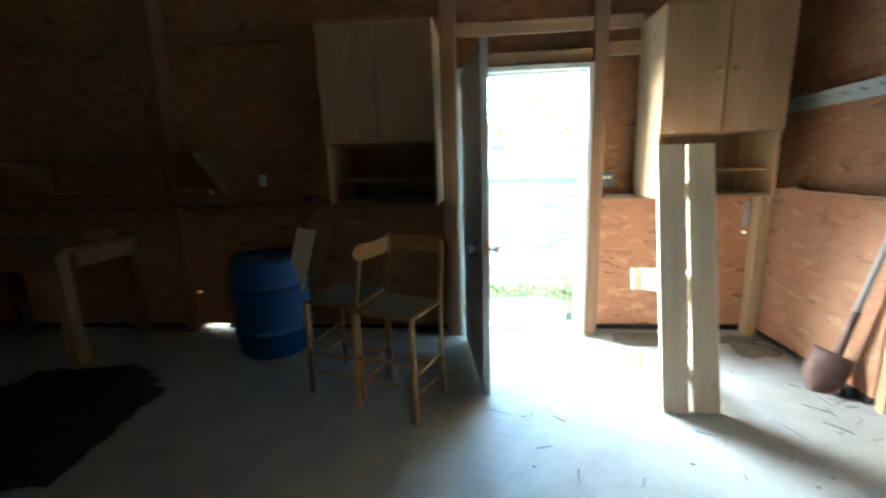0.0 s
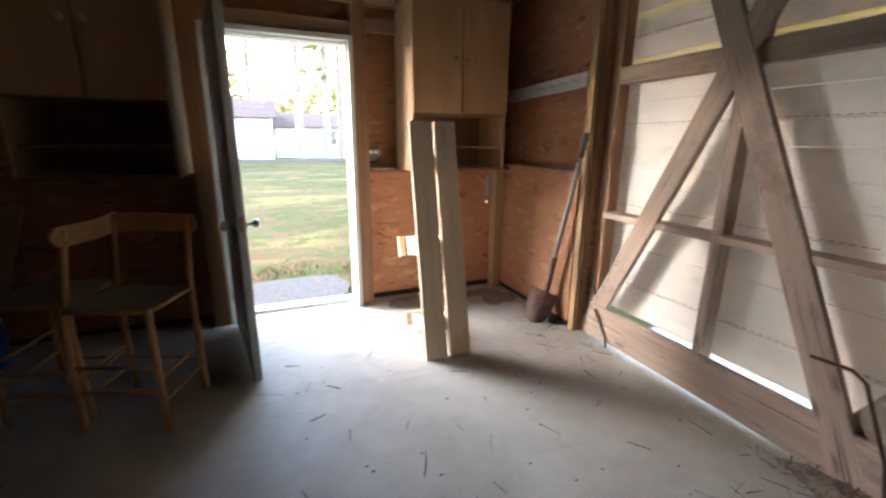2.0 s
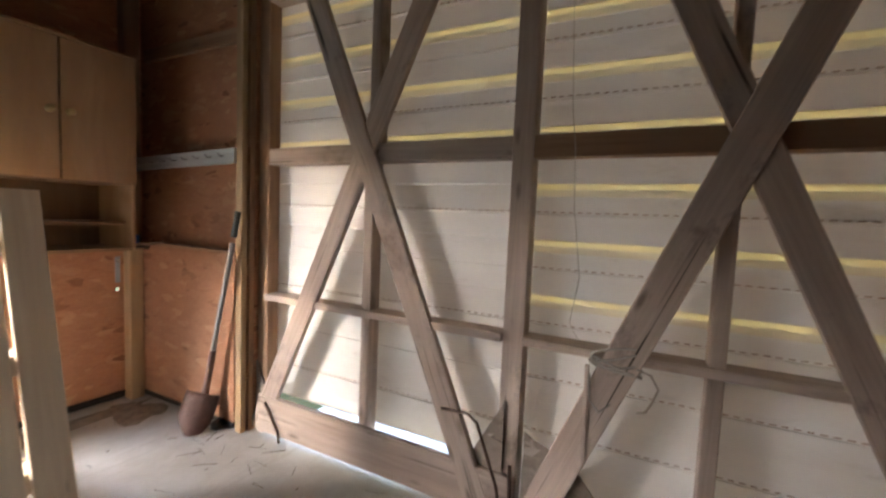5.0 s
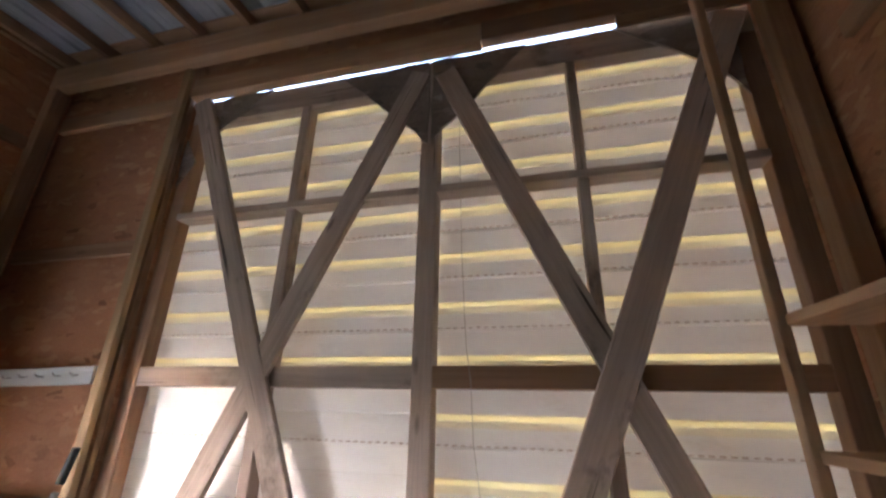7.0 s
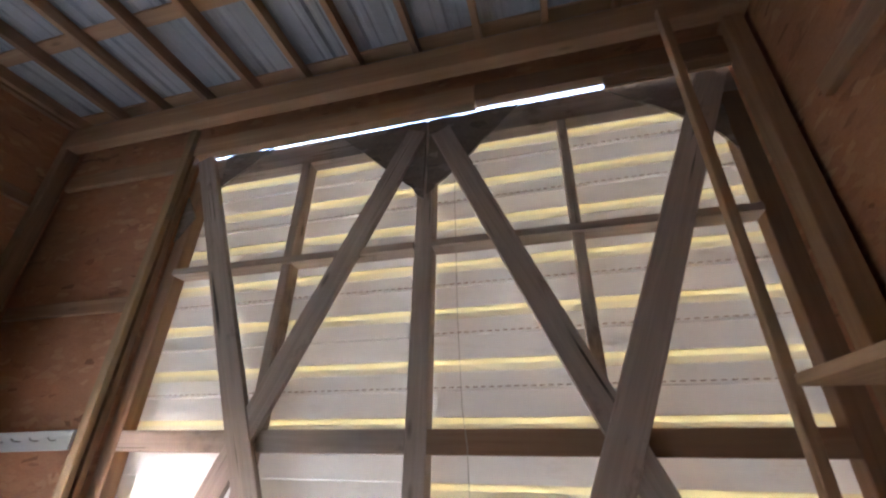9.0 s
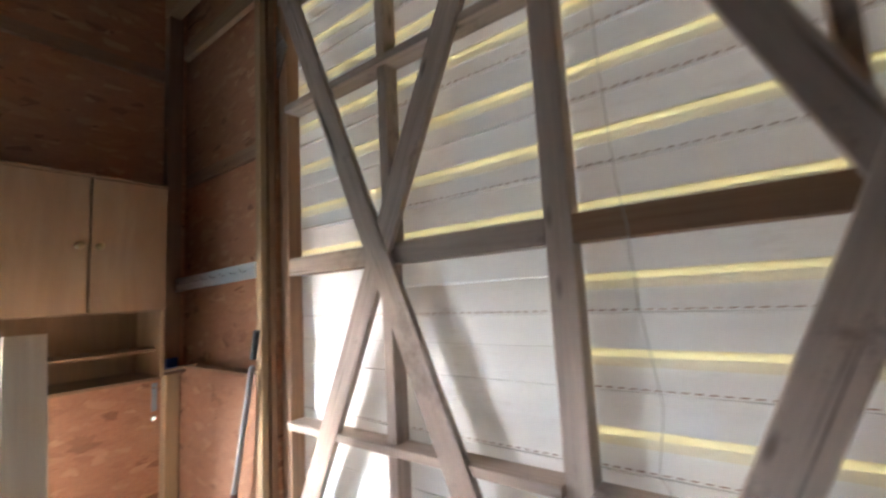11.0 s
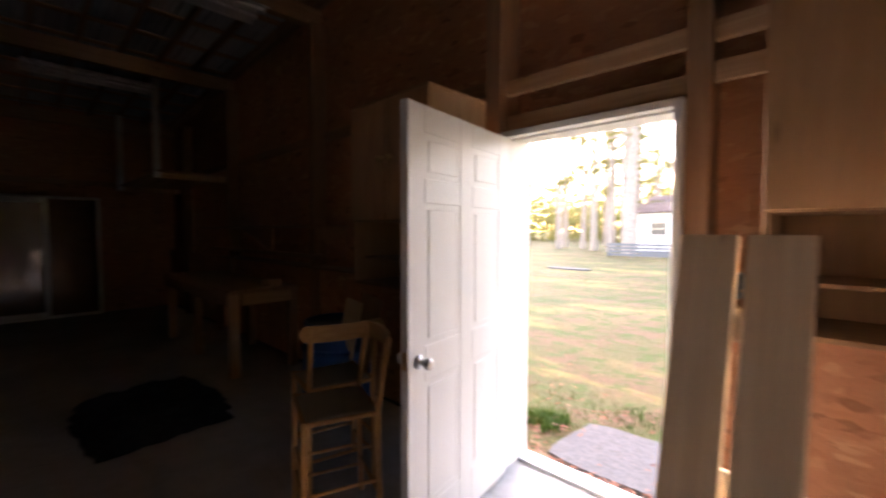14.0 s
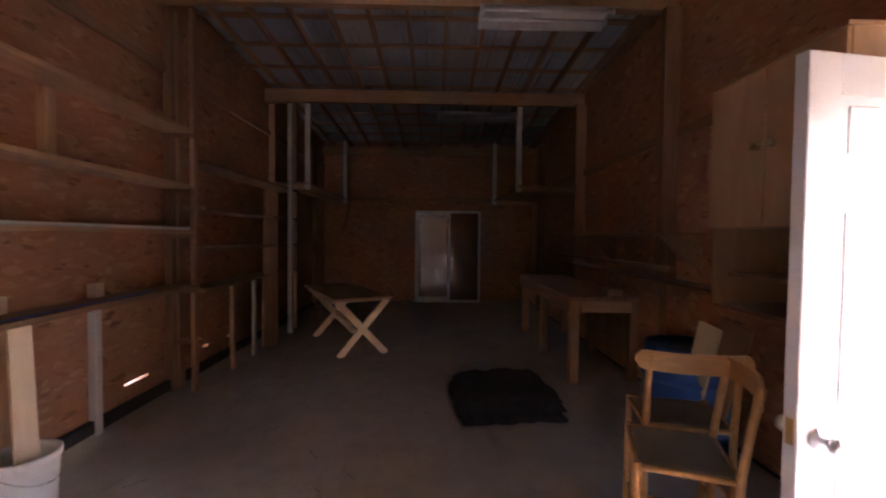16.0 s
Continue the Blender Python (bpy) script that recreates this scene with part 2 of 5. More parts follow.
VINYL = vinyl("vinyl_siding", (0.86, 0.86, 0.83), (0.99, 0.79, 0.65), 0.15, 0.12)
# The laps' yellow daylight glow is put into these colours, fainter in the edge.
VINYL_GLOW = vinyl("vinyl_glow_lap", (0.78, 0.72, 0.55), (1.0, 0.84, 0.56), 0.42, 0.15)
VINYL_GLOW_EDGE = vinyl("vinyl_glow_edge", (0.76, 0.72, 0.62), (1.0, 0.80, 0.56), 0.22, 0.2)


def concrete():
    m, nt, bs = nodes_of("concrete_floor")
    a = noise_tex(nt, mapped(nt, (1, 1, 1), jitter=False), 0.9, 6, 0.62, 0.5)
    b = noise_tex(nt, mapped(nt, (1, 1, 1), jitter=False), 6.0, 6, 0.7, 0.4)
    g = noise_tex(nt, mapped(nt, (1, 1, 1), jitter=False), 130.0, 3, 0.6)
    c = ramp(nt, a, [(0.28, (0.36, 0.345, 0.315)), (0.5, (0.47, 0.455, 0.42)), (0.72, (0.57, 0.555, 0.515))])
    c = mix(nt, mapr(nt, b, 0.42, 0.72, 0, 0.5), c, (0.36, 0.32, 0.265))
    c = mix(nt, mapr(nt, g, 0.35, 0.7, 0, 0.22), c, (0.24, 0.23, 0.21))
    w = noise_tex(nt, mapped(nt, (0.5, 3.5, 1), jitter=False), 1.6, 5, 0.6, 1.5)
    c = mix(nt, mapr(nt, w, 0.6, 0.75, 0, 0.45), c, (0.26, 0.22, 0.17))
    link(nt, c, bs.inputs["Base Color"])
    link(nt, mapr(nt, b, 0.3, 0.7, 0.42, 0.68), bs.inputs["Roughness"])
    bs.inputs["Specular IOR Level"].default_value = 0.3
    s = nt.nodes.new("ShaderNodeMath")
    s.operation = "ADD"
    link(nt, b, s.inputs[0])
    link(nt, mapr(nt, g, 0, 1, 0, 0.25), s.inputs[1])
    bump(nt, bs, s.outputs[0], 0.22, 0.012)
    return m


CONCRETE = concrete()


def lawn():
    m, nt, bs = nodes_of("lawn_ground")
    a = noise_tex(nt, mapped(nt, (1, 1, 1), jitter=False), 0.22, 6, 0.65, 0.6)
    b = noise_tex(nt, mapped(nt, (1, 1, 1), jitter=False), 1.7, 6, 0.7)
    g = noise_tex(nt, mapped(nt, (1, 1, 1), jitter=False), 45.0, 4, 0.7)
    d = noise_tex(nt, mapped(nt, (0.45, 1.3, 1), jitter=False), 0.55, 5, 0.6, 0.8)
    c = ramp(nt, a, [(0.36, (0.034, 0.062, 0.016)), (0.5, (0.082, 0.082, 0.032)), (0.64, (0.165, 0.115, 0.06))])
    c = mix(nt, mapr(nt, b, 0.48, 0.58, 0, 0.85), c, (0.13, 0.078, 0.05))
    # Long yellow streaks: low sunlight across the lawn, painted into the colour.
    c = mix(nt, mapr(nt, d, 0.53, 0.60, 0, 0.8), c, (0.20, 0.165, 0.06))
    e = noise_tex(nt, mapped(nt, (1, 1, 1), jitter=False), 3.2, 5, 0.65)
    c = mix(nt, mapr(nt, e, 0.53, 0.60, 0, 0.8), c, (0.045, 0.085, 0.018))
    c = mix(nt, mapr(nt, g, 0.42, 0.62, 0, 0.7), c, (0.032, 0.04, 0.015))
    link(nt, c, bs.inputs["Base Color"])
    bs.inputs["Roughness"].default_value = 0.95
    bs.inputs["Specular IOR Level"].default_value = 0.1
    bump(nt, bs, g, 0.9, 0.03)
    return m


LAWN = lawn()
GRASS = plain("grass_blade", (0.06, 0.10, 0.022), 0.8, vary=0.4, scale=1.2, grain=30, relief=0, spec=0.2, dirt=(0.16, 0.13, 0.05), dirt_at=(0.45, 0.65))
GRASS_LUSH = plain("lush_grass", (0.06, 0.14, 0.028), 0.7, vary=0.3, relief=0, spec=0.2)
GRAVEL = plain("gravel_pad", (0.088, 0.092, 0.095), 0.95, spec=0.08, vary=0.3, scale=30, grain=140, relief=0.9, dirt=(0.13, 0.115, 0.10))
BARK = plain("pine_bark", (0.33, 0.28, 0.24), 0.95, vary=0.4, scale=7, grain=30, relief=1.0)
NEEDLES = plain("pine_needles", (0.12, 0.145, 0.045), 0.8, vary=0.35, scale=0.6, grain=4, relief=0, spec=0.2, dirt=(0.20, 0.15, 0.04), dirt_at=(0.45, 0.7))
_nt = NEEDLES.node_tree
_tr, _mx = _nt.nodes.new("ShaderNodeBsdfTranslucent"), _nt.nodes.new("ShaderNodeMixShader")
_tr.inputs["Color"].default_value = (0.24, 0.22, 0.08, 1)
_mx.inputs[0].default_value = 0.5
link(_nt, _nt.nodes["Principled BSDF"].outputs[0], _mx.inputs[1])
link(_nt, _tr.outputs[0], _mx.inputs[2])
link(_nt, _mx.outputs[0], _nt.nodes["Material Output"].inputs["Surface"])
MULCH = plain("red_mulch", (0.20, 0.075, 0.04), 0.95, vary=0.3, scale=8, relief=0.6)
HOUSEWALL = plain("white_house_siding", (0.78, 0.78, 0.77), 0.6, vary=0.04, scale=1.5, relief=0.05)
SHINGLE = plain("brown_shingle", (0.16, 0.11, 0.095), 0.9, vary=0.25, scale=3, grain=25, relief=0.5)
GLASSDARK = plain("window_glass", (0.05, 0.07, 0.09), 0.08, vary=0.1, relief=0, spec=0.8)
FENCEGREY = plain("grey_fence", (0.13, 0.14, 0.15), 0.8, vary=0.2)


def clear_glass():
    m, nt, bs = nodes_of("clear_pane")
    bs.inputs["Base Color"].default_value = (0.55, 0.58, 0.57, 1)
    bs.inputs["Roughness"].default_value = 0.04
    bs.inputs["Transmission Weight"].default_value = 1.0
    bs.inputs["IOR"].default_value = 1.45
    return m


PANE = clear_glass()


# ---- builders ----
rng = random.Random(7)
RX = Matrix.Rotation
ID = Matrix.Identity(4)


def finish(bm, mat, name):
    me = bpy.data.meshes.new(name)
    bmesh.ops.recalc_face_normals(bm, faces=bm.faces)
    bm.to_mesh(me)
    bm.free()
    me.materials.append(mat)
    return me


def part(name, bm, mat, parent=None, label="", m=None, smooth=False):
    """One mesh object, under a thing or a part when parent is given; m is its pose in the parent's space."""
    me = finish(bm, mat, name)
    if smooth:
        for p in me.polygons:
            p.use_smooth = True
    ob = new(name, me)
    if parent is not None:
        ob.parent = parent
    if m is not None:
        ob.matrix_basis = m
    if label:
        tagged(ob, label)
    return ob


def thing(name, label, category, m=None, group="", kind=""):
    ob = new(name)
    ob.empty_display_size = 0.1
    if m is not None:
        ob.matrix_basis = m
    return tagged(ob, label, category, group, kind)


def box(bm, x0, x1, y0, y1, z0, z1, bev=0.0, m=None):
    vs = [bm.verts.new(Vector((x, y, z))) for x in (x0, x1) for y in (y0, y1) for z in (z0, z1)]
    fs = [bm.faces.new([vs[i] for i in q]) for q in ((0, 1, 3, 2), (4, 6, 7, 5), (0, 4, 5, 1), (2, 3, 7, 6), (0, 2, 6, 4), (1, 5, 7, 3))]
    if bev:
        es = list({e for f in fs for e in f.edges})
        r = bmesh.ops.bevel(bm, geom=es, offset=bev, segments=1, affect="EDGES")
        vs = list({v for f in r["faces"] for v in f.verts} | {v for v in vs if v.is_valid})
    if m is not None:
        bmesh.ops.transform(bm, matrix=m, verts=[v for v in vs if v.is_valid])
    return vs


def one_box(x0, x1, y0, y1, z0, z1, bev=0.002):
    bm = bmesh.new()
    box(bm, x0, x1, y0, y1, z0, z1, bev)
    return bm


def lumber(length, w, t, bev=0.003, wobble=0.0, rag=0.0):
    """A sawn board along x from 0 to length, w wide in y, t thick in z, a little out of true."""
    bm = bmesh.new()
    n = max(2, int(length / 0.25)) if wobble or rag else 1
    rings = []
    ph, ph2 = rng.uniform(0, 6), rng.uniform(0, 6)
    for i in range(n + 1):
        x = length * i / n
        dy = wobble * math.sin(ph + 2.1 * x)
        dz = wobble * 0.5 * math.sin(ph2 + 1.7 * x)
        b = bev
        h, k = w / 2, t / 2
        pts = ((-h + b, -k), (h - b, -k), (h, -k + b), (h, k - b), (h - b, k), (-h + b, k), (-h, k - b), (-h, -k + b))
        rings.append([bm.verts.new((x + (rng.uniform(-rag, rag) if i in (0, n) else 0), y + dy, z + dz)) for y, z in pts])
    for a, c in zip(rings, rings[1:]):
        for j in range(8):
            bm.faces.new((a[j], a[(j + 1) % 8], c[(j + 1) % 8], c[j]))
    bm.faces.new(rings[0][::-1])
    bm.faces.new(rings[-1])
    return bm


def along(p0, p1, up=(0, 0, 1)):
    """The pose that lays local x from p0 to p1, with local z near up."""
    x = (Vector(p1) - Vector(p0)).normalized()
    z = Vector(up)
    z = (z - x * z.dot(x)).normalized()
    y = z.cross(x)
    r = Matrix((x, y, z)).transposed().to_4x4()
    return Matrix.Translation(p0) @ r


def plank(name, p0, p1, w, t, up, mat, parent=None, label="", wobble=0.0, rag=0.0, bev=0.003):
    return part(name, lumber((Vector(p1) - Vector(p0)).length, w, t, bev, wobble, rag), mat, parent, label, along(p0, p1, up))


def post(name, x0, x1, y0, y1, z0, z1, mat, parent=None, label=""):
    """An upright timber filling that footprint."""
    cx, cy = (x0 + x1) / 2, (y0 + y1) / 2
    return part(name, lumber(z1 - z0, y1 - y0, x1 - x0, 0.004), mat, parent, label, along((cx, cy, z0), (cx, cy, z1), (1, 0, 0)))


def rail_x(name, x0, x1, y0, y1, z0, z1, mat, parent=None, label=""):
    cy, cz = (y0 + y1) / 2, (z0 + z1) / 2
    return part(name, lumber(x1 - x0, y1 - y0, z1 - z0, 0.003), mat, parent, label, along((x0, cy, cz), (x1, cy, cz)))


def rail_y(name, x0, x1, y0, y1, z0, z1, mat, parent=None, label=""):
    cx, cz = (x0 + x1) / 2, (z0 + z1) / 2
    return part(name, lumber(y1 - y0, x1 - x0, z1 - z0, 0.003), mat, parent, label, along((cx, y0, cz), (cx, y1, cz)))


def sheet(x0, x1, z0, z1, thick, holes=()):
    """A sheet in the local xz plane, its face at y = 0 and its back at y = thick, with rectangular holes through it."""
    xs = sorted({x0, x1, *[v for h in holes for v in h[:2] if x0 < v < x1]})
    zs = sorted({z0, z1, *[v for h in holes for v in h[2:] if z0 < v < z1]})
    nx, nz = len(xs) - 1, len(zs) - 1
    def solid(i, j):
        if not (0 <= i < nx and 0 <= j < nz):
            return False
        cx, cz = (xs[i] + xs[i + 1]) / 2, (zs[j] + zs[j + 1]) / 2
        return not any(a < cx < b and c < cz < d for a, b, c, d in holes)
    bm = bmesh.new()
    cache = {}
    def v(i, j, k):
        if (i, j, k) not in cache:
            cache[i, j, k] = bm.verts.new((xs[i], k * thick, zs[j]))
        return cache[i, j, k]
    for i in range(nx):
        for j in range(nz):
            if not solid(i, j):
                continue
            bm.faces.new((v(i, j, 0), v(i + 1, j, 0), v(i + 1, j + 1, 0), v(i, j + 1, 0)))
            bm.faces.new((v(i, j, 1), v(i, j + 1, 1), v(i + 1, j + 1, 1), v(i + 1, j, 1)))
            for (di, dj), (a, b) in (((-1, 0), ((i, j), (i, j + 1))), ((1, 0), ((i + 1, j), (i + 1, j + 1))), ((0, -1), ((i, j), (i + 1, j))), ((0, 1), ((i, j + 1), (i + 1, j + 1)))):
                if not solid(i + di, j + dj):
                    bm.faces.new((v(*a, 0), v(*b, 0), v(*b, 1), v(*a, 1)))
    return bm


def rod(bm, pts, r, seg=8, r_end=None, cap=True):
    """A round bar through the points."""
    pts = [Vector(p) for p in pts]
    rings = []
    for i, p in enumerate(pts):
        d = (pts[min(i + 1, len(pts) - 1)] - pts[max(i - 1, 0)]).normalized()
        a = d.orthogonal().normalized()
        if rings:
            a = (prev - d * prev.dot(d)).normalized()
        prev = a
        b = d.cross(a)
        rr = r if r_end is None else r + (r_end - r) * i / (len(pts) - 1)
        rings.append([bm.verts.new(p + rr * (math.cos(2 * math.pi * k / seg) * a + math.sin(2 * math.pi * k / seg) * b)) for k in range(seg)])
    for u, w in zip(rings, rings[1:]):
        for k in range(seg):
            bm.faces.new((u[k], u[(k + 1) % seg], w[(k + 1) % seg], w[k]))
    if cap:
        bm.faces.new(rings[0][::-1])
        bm.faces.new(rings[-1])


def bar(pts, r, seg=8, r_end=None):
    bm = bmesh.new()
    rod(bm, pts, r, seg, r_end)
    return bm


def lathe(profile, seg=28, centre=(0, 0, 0)):
    """A turned body from (radius, height) pairs, about z."""
    bm = bmesh.new()
    rings = []
    for r, z in profile:
        rings.append([bm.verts.new((centre[0] + r * math.cos(2 * math.pi * k / seg), centre[1] + r * math.sin(2 * math.pi * k / seg), centre[2] + z)) for k in range(seg)])
    for u, w in zip(rings, rings[1:]):
        for k in range(seg):
            bm.faces.new((u[k], u[(k + 1) % seg], w[(k + 1) % seg], w[k]))
    bm.faces.new(rings[0][::-1])
    bm.faces.new(rings[-1])
    return bm


def prism(pts, thick):
    """A flat plate: outline in local yz, from x = 0 to thick."""
    bm = bmesh.new()
    a = [bm.verts.new((0, y, z)) for y, z in pts]
    b = [bm.verts.new((thick, y, z)) for y, z in pts]
    bm.faces.new(a[::-1])
    bm.faces.new(b)
    for i in range(len(pts)):
        j = (i + 1) % len(pts)
        bm.faces.new((a[i], a[j], b[j], b[i]))
    return bm


# ---- the shell of the shed ----
XW, XE, YS, YN = -8.2, 2.60, -1.32, 3.46


def roof_z(x):
    """Underside of the rafters."""
    return 4.03 - 0.05 * (2.4 - x)


floor = part("floor", one_box(XW - 0.05, 2.66, YS - 0.05, YN + 0.04, -0.14, 0.0, 0.004), CONCRETE)
tagged(floor, "grey stained concrete slab floor with scuffs and dust", "floor", kind="structure")

door_hole = (0.09, 1.09, -0.2, 2.10)
n_holes = [door_hole, (2.20, 2.42, 0.75, 0.92), (-2.40, -2.03, 0.006, 0.028), (-2.30, -2.23, 0.33, 0.37), (-5.02, -4.9, 0.0, 0.03), (-3.88, -3.8, 0.0, 0.025)]
wall_north = part("wall_north", sheet(XW - 0.05, 2.70, -0.1, 4.25, 0.05, n_holes), OSB, m=pose(0, YN, 0))
tagged(wall_north, "brown strand board wall with bare studs", "wall", kind="structure")
s_holes = [(-2.25, -1.97, 0.235, 0.255), (-3.24, -3.14, 0.25, 0.265), (-3.78, -3.68, 0.24, 0.255), (-1.58, -1.27, 0.0, 0.012)]
wall_south = part("wall_south", sheet(-2.70, 8.25, -0.1, 4.25, 0.05, [(-b, -a, c, d) for a, b, c, d in s_holes]), OSB, m=pose(0, YS, 0, 0, 0, 180))
tagged(wall_south, "brown strand board wall behind the shelves", "wall", kind="structure")
wall_west = part("wall_west", sheet(YS - 0.0, YN, -0.1, 4.25, 0.05), OSB, m=pose(XW, 0, 0, 0, 0, 90))
tagged(wall_west, "dim strand board end wall of the shed", "wall", kind="structure")
# the east wall is mostly the tall door's opening
E_POSE = pose(2.52, 0, 0, 0, 0, -90)      # local x is world -y
wall_east = part("wall_east", sheet(-YN, 1.32, -0.1, 4.25, 0.118, [(-2.20, 1.20, -0.2, 3.74)]), OSB, m=E_POSE)
tagged(wall_east, "strand board wall round the tall barn door", "wall", kind="structure")

# inner half-height sheets with a ledge on top
hole = (2.287, 2.313, 0.808, 0.832)
part("strand_board_panel", sheet(1.19, 2.43, 0.06, 1.118, 0.012, [hole]), OSB, wall_north, m=pose(0, -0.09, 0))
for a, b in ((-1.19, 0.02), (-2.41, -1.193), (-3.63, -2.413), (-4.85, -3.633), (-6.07, -4.853), (-8.19, -6.073)):
    part("strand_board_panel", sheet(a, b, 0.05, 1.118, 0.012, [(-2.30, -2.23, 0.335, 0.365)]), OSB, wall_north, m=pose(0, -0.09, 0))
part("strand_board_panel", sheet(-3.36, -2.285, 0.05, 1.15, 0.012), OSB, wall_east, m=pose(0, -0.085, 0))
ledge = part("ledge", one_box(1.19, 2.46, 3.215, 3.452, 1.12, 1.138), BROWN)
tagged(ledge, "rough brown board ledge on the half wall", "ledge", kind="structure")
ledge_w = part("ledge", one_box(-4.9, 0.02, 3.215, 3.452, 1.12, 1.138), BROWN)
tagged(ledge_w, "dark board ledge on the half wall", "ledge", kind="structure")
ledge_e = part("ledge", one_box(2.43, 2.512, 2.285, 3.21, 1.152, 1.168), BROWN)
tagged(ledge_e, "thin dusty board ledge on the half wall", "ledge", kind="structure")

# near-black sill boards along the foot of the walls
sill = part("rotten_sill", lumber(1.2, 0.07, 0.05, 0.008, 0.004, 0.01), BLACKSILL, m=along((1.2, 3.415, 0.03), (2.4, 3.415, 0.03)))
tagged(sill, "black sill board under the wall sheet", "sill", kind="structure")
sill2 = part("rotten_sill", lumber(1.05, 0.06, 0.05, 0.008, 0.004, 0.01), BLACKSILL, m=along((2.465, 2.3, 0.03), (2.465, 3.35, 0.03)))
tagged(sill2, "black sill board under the wall sheet", "sill", kind="structure")
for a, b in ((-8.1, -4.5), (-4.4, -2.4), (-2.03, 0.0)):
    o = part("rotten_sill", lumber(b - a, 0.06, 0.045, 0.008, 0.004, 0.01), BLACKSILL, m=along((a, 3.415, 0.026), (b, 3.415, 0.026)))
    tagged(o, "dark sill board along the wall foot", "sill", kind="structure")
o = part("rotten_sill", lumber(9.6, 0.05, 0.10, 0.01, 0.006, 0.01), BLACKSILL, m=along((-8.1, -1.285, 0.065), (1.5, -1.285, 0.065)))
tagged(o, "black sill along the wall foot", "sill", kind="structure")


def wall_post(x0, x1, y0, y1, z1, mat, label):
    return tagged(post("wall_post", x0, x1, y0, y1, 0.0, z1, mat), label, "post", "wall posts", "structure")


wall_post(1.088, 1.19, 3.28, 3.45, roof_z(1.1) - 0.02, BROWN, "brown upright post beside the door")
wall_post(-0.03, 0.085, 3.24, 3.45, roof_z(0) - 0.02, BROWN, "dark upright post beside the door hinges")
wall_post(2.335, 2.425, 3.275, 3.365, 1.118, JAMB, "short pine corner post under the ledge")
tagged(post("wall_post", 2.36, 2.46, 3.37, 3.455, 1.14, 3.83, BROWN), "dark upright corner post", "post", "wall posts", "structure")
wall_post(2.425, 2.465, 2.205, 2.262, 3.83, JAMB, "pine post at the tall door's edge")
tagged(post("wall_post", 2.475, 2.515, 2.195, 2.29, 0.0, 3.66, BROWN), "dark stud behind the door post", "post", "wall posts", "structure")
wall_post(2.40, 2.50, -1.285, -1.19, 3.83, STUD, "pine post at the tall door's edge")
for x in (-2.35, -4.75, -7.0):
    wall_post(x - 0.045, x + 0.045, 3.30, 3.45, roof_z(x) - 0.19, BROWN, "brown upright post against the wall")
    wall_post(x - 0.3, x - 0.21, -1.31, -1.22, roof_z(x) - 0.19, BROWN, "brown upright post against the wall")


def girt(fn, *a, mat=BROWN):
    return tagged(fn("wall_girt", *a, mat), "rough sawn board nailed across the studs", "board", "wall boards", "structure")


girt(rail_x, 0.09, 1.085, 3.30, 3.34, 2.115, 2.205, mat=STUD)      # header over the door
girt(rail_x, 0.09, 1.085, 3.30, 3.34, 2.33, 2.42, mat=STUD)
girt(rail_x, 1.195, 1.43, 3.30, 3.34, 2.33, 2.42, mat=STUD)
girt(rail_x, 1.195, 1.43, 3.30, 3.34, 2.15, 2.24, mat=STUD)
girt(rail_y, 2.46, 2.50, 2.30, 3.36, 3.50, 3.62, mat=STUD)
girt(rail_y, 2.485, 2.515, 2.30, 3.36, 2.48, 2.57)
girt(rail_x, 0.9, 2.35, 3.42, 3.455, 3.30, 3.39)
girt(rail_x, -8.1, -0.05, 3.42, 3.455, 2.42, 2.51)
girt(rail_x, -8.1, 2.2, -1.315, -1.28, 3.0, 3.09)
girt(rail_y, -8.19, -8.15, -1.25, 3.40, 2.3, 2.39)

# header over the tall door, the beams and the roof
o = rail_y("door_header", 2.46, 2.530, 0.17, 2.19, 3.606, 3.752, STUD)
tagged(o, "pale pine header board over the tall door", "header", kind="structure")
o = rail_y("door_header", 2.465, 2.530, -1.19, 0.165, 3.630, 3.765, BROWN)
tagged(o, "brown header board over the tall door", "header", kind="structure")
for x, mat in ((2.40, STUD), (-0.02, BROWN), (-2.42, STUD), (-4.85, STUD), (-8.05, STUD)):
    z = roof_z(x)
    o = rail_y("roof_beam", x - 0.045, x + 0.045, YS + 0.01, YN - 0.01, z - 0.19, z - 0.003, mat)
    tagged(o, "long sawn timber beam across the shed", "beam", "roof beams", "structure")

o = rail_y("door_header", 2.475, 2.498, -1.19, -0.56, 3.56, 3.628, BROWN)
tagged(o, "short brown board closing the gap over the door", "header", kind="structure")
roof_frame = thing("roof_frame", "brown timber rafters and flat purlins under the roof", "roof frame", kind="structure")
for i in range(12):
    y = 0.54 + 0.405 * (i - 4) - 0.02
    if YS < y < YN - 0.04:
        plank("rafter", (2.55, y, roof_z(2.55) + 0.045), (XW, y, roof_z(XW) + 0.045), 0.04, 0.09, (0, 0, 1), BROWN if i % 3 else STUD, roof_frame)
plank("rafter", (2.55, YN - 0.03, roof_z(2.55) + 0.045), (XW, YN - 0.03, roof_z(XW) + 0.045), 0.04, 0.09, (0, 0, 1), BROWN, roof_frame)
x = 2.38
while x > XW:
    z = roof_z(x) + 0.102
    plank("purlin", (x, YS, z), (x, YN, z), 0.09, 0.02, (0, 0, 1), STUD, roof_frame)
    x -= 0.61


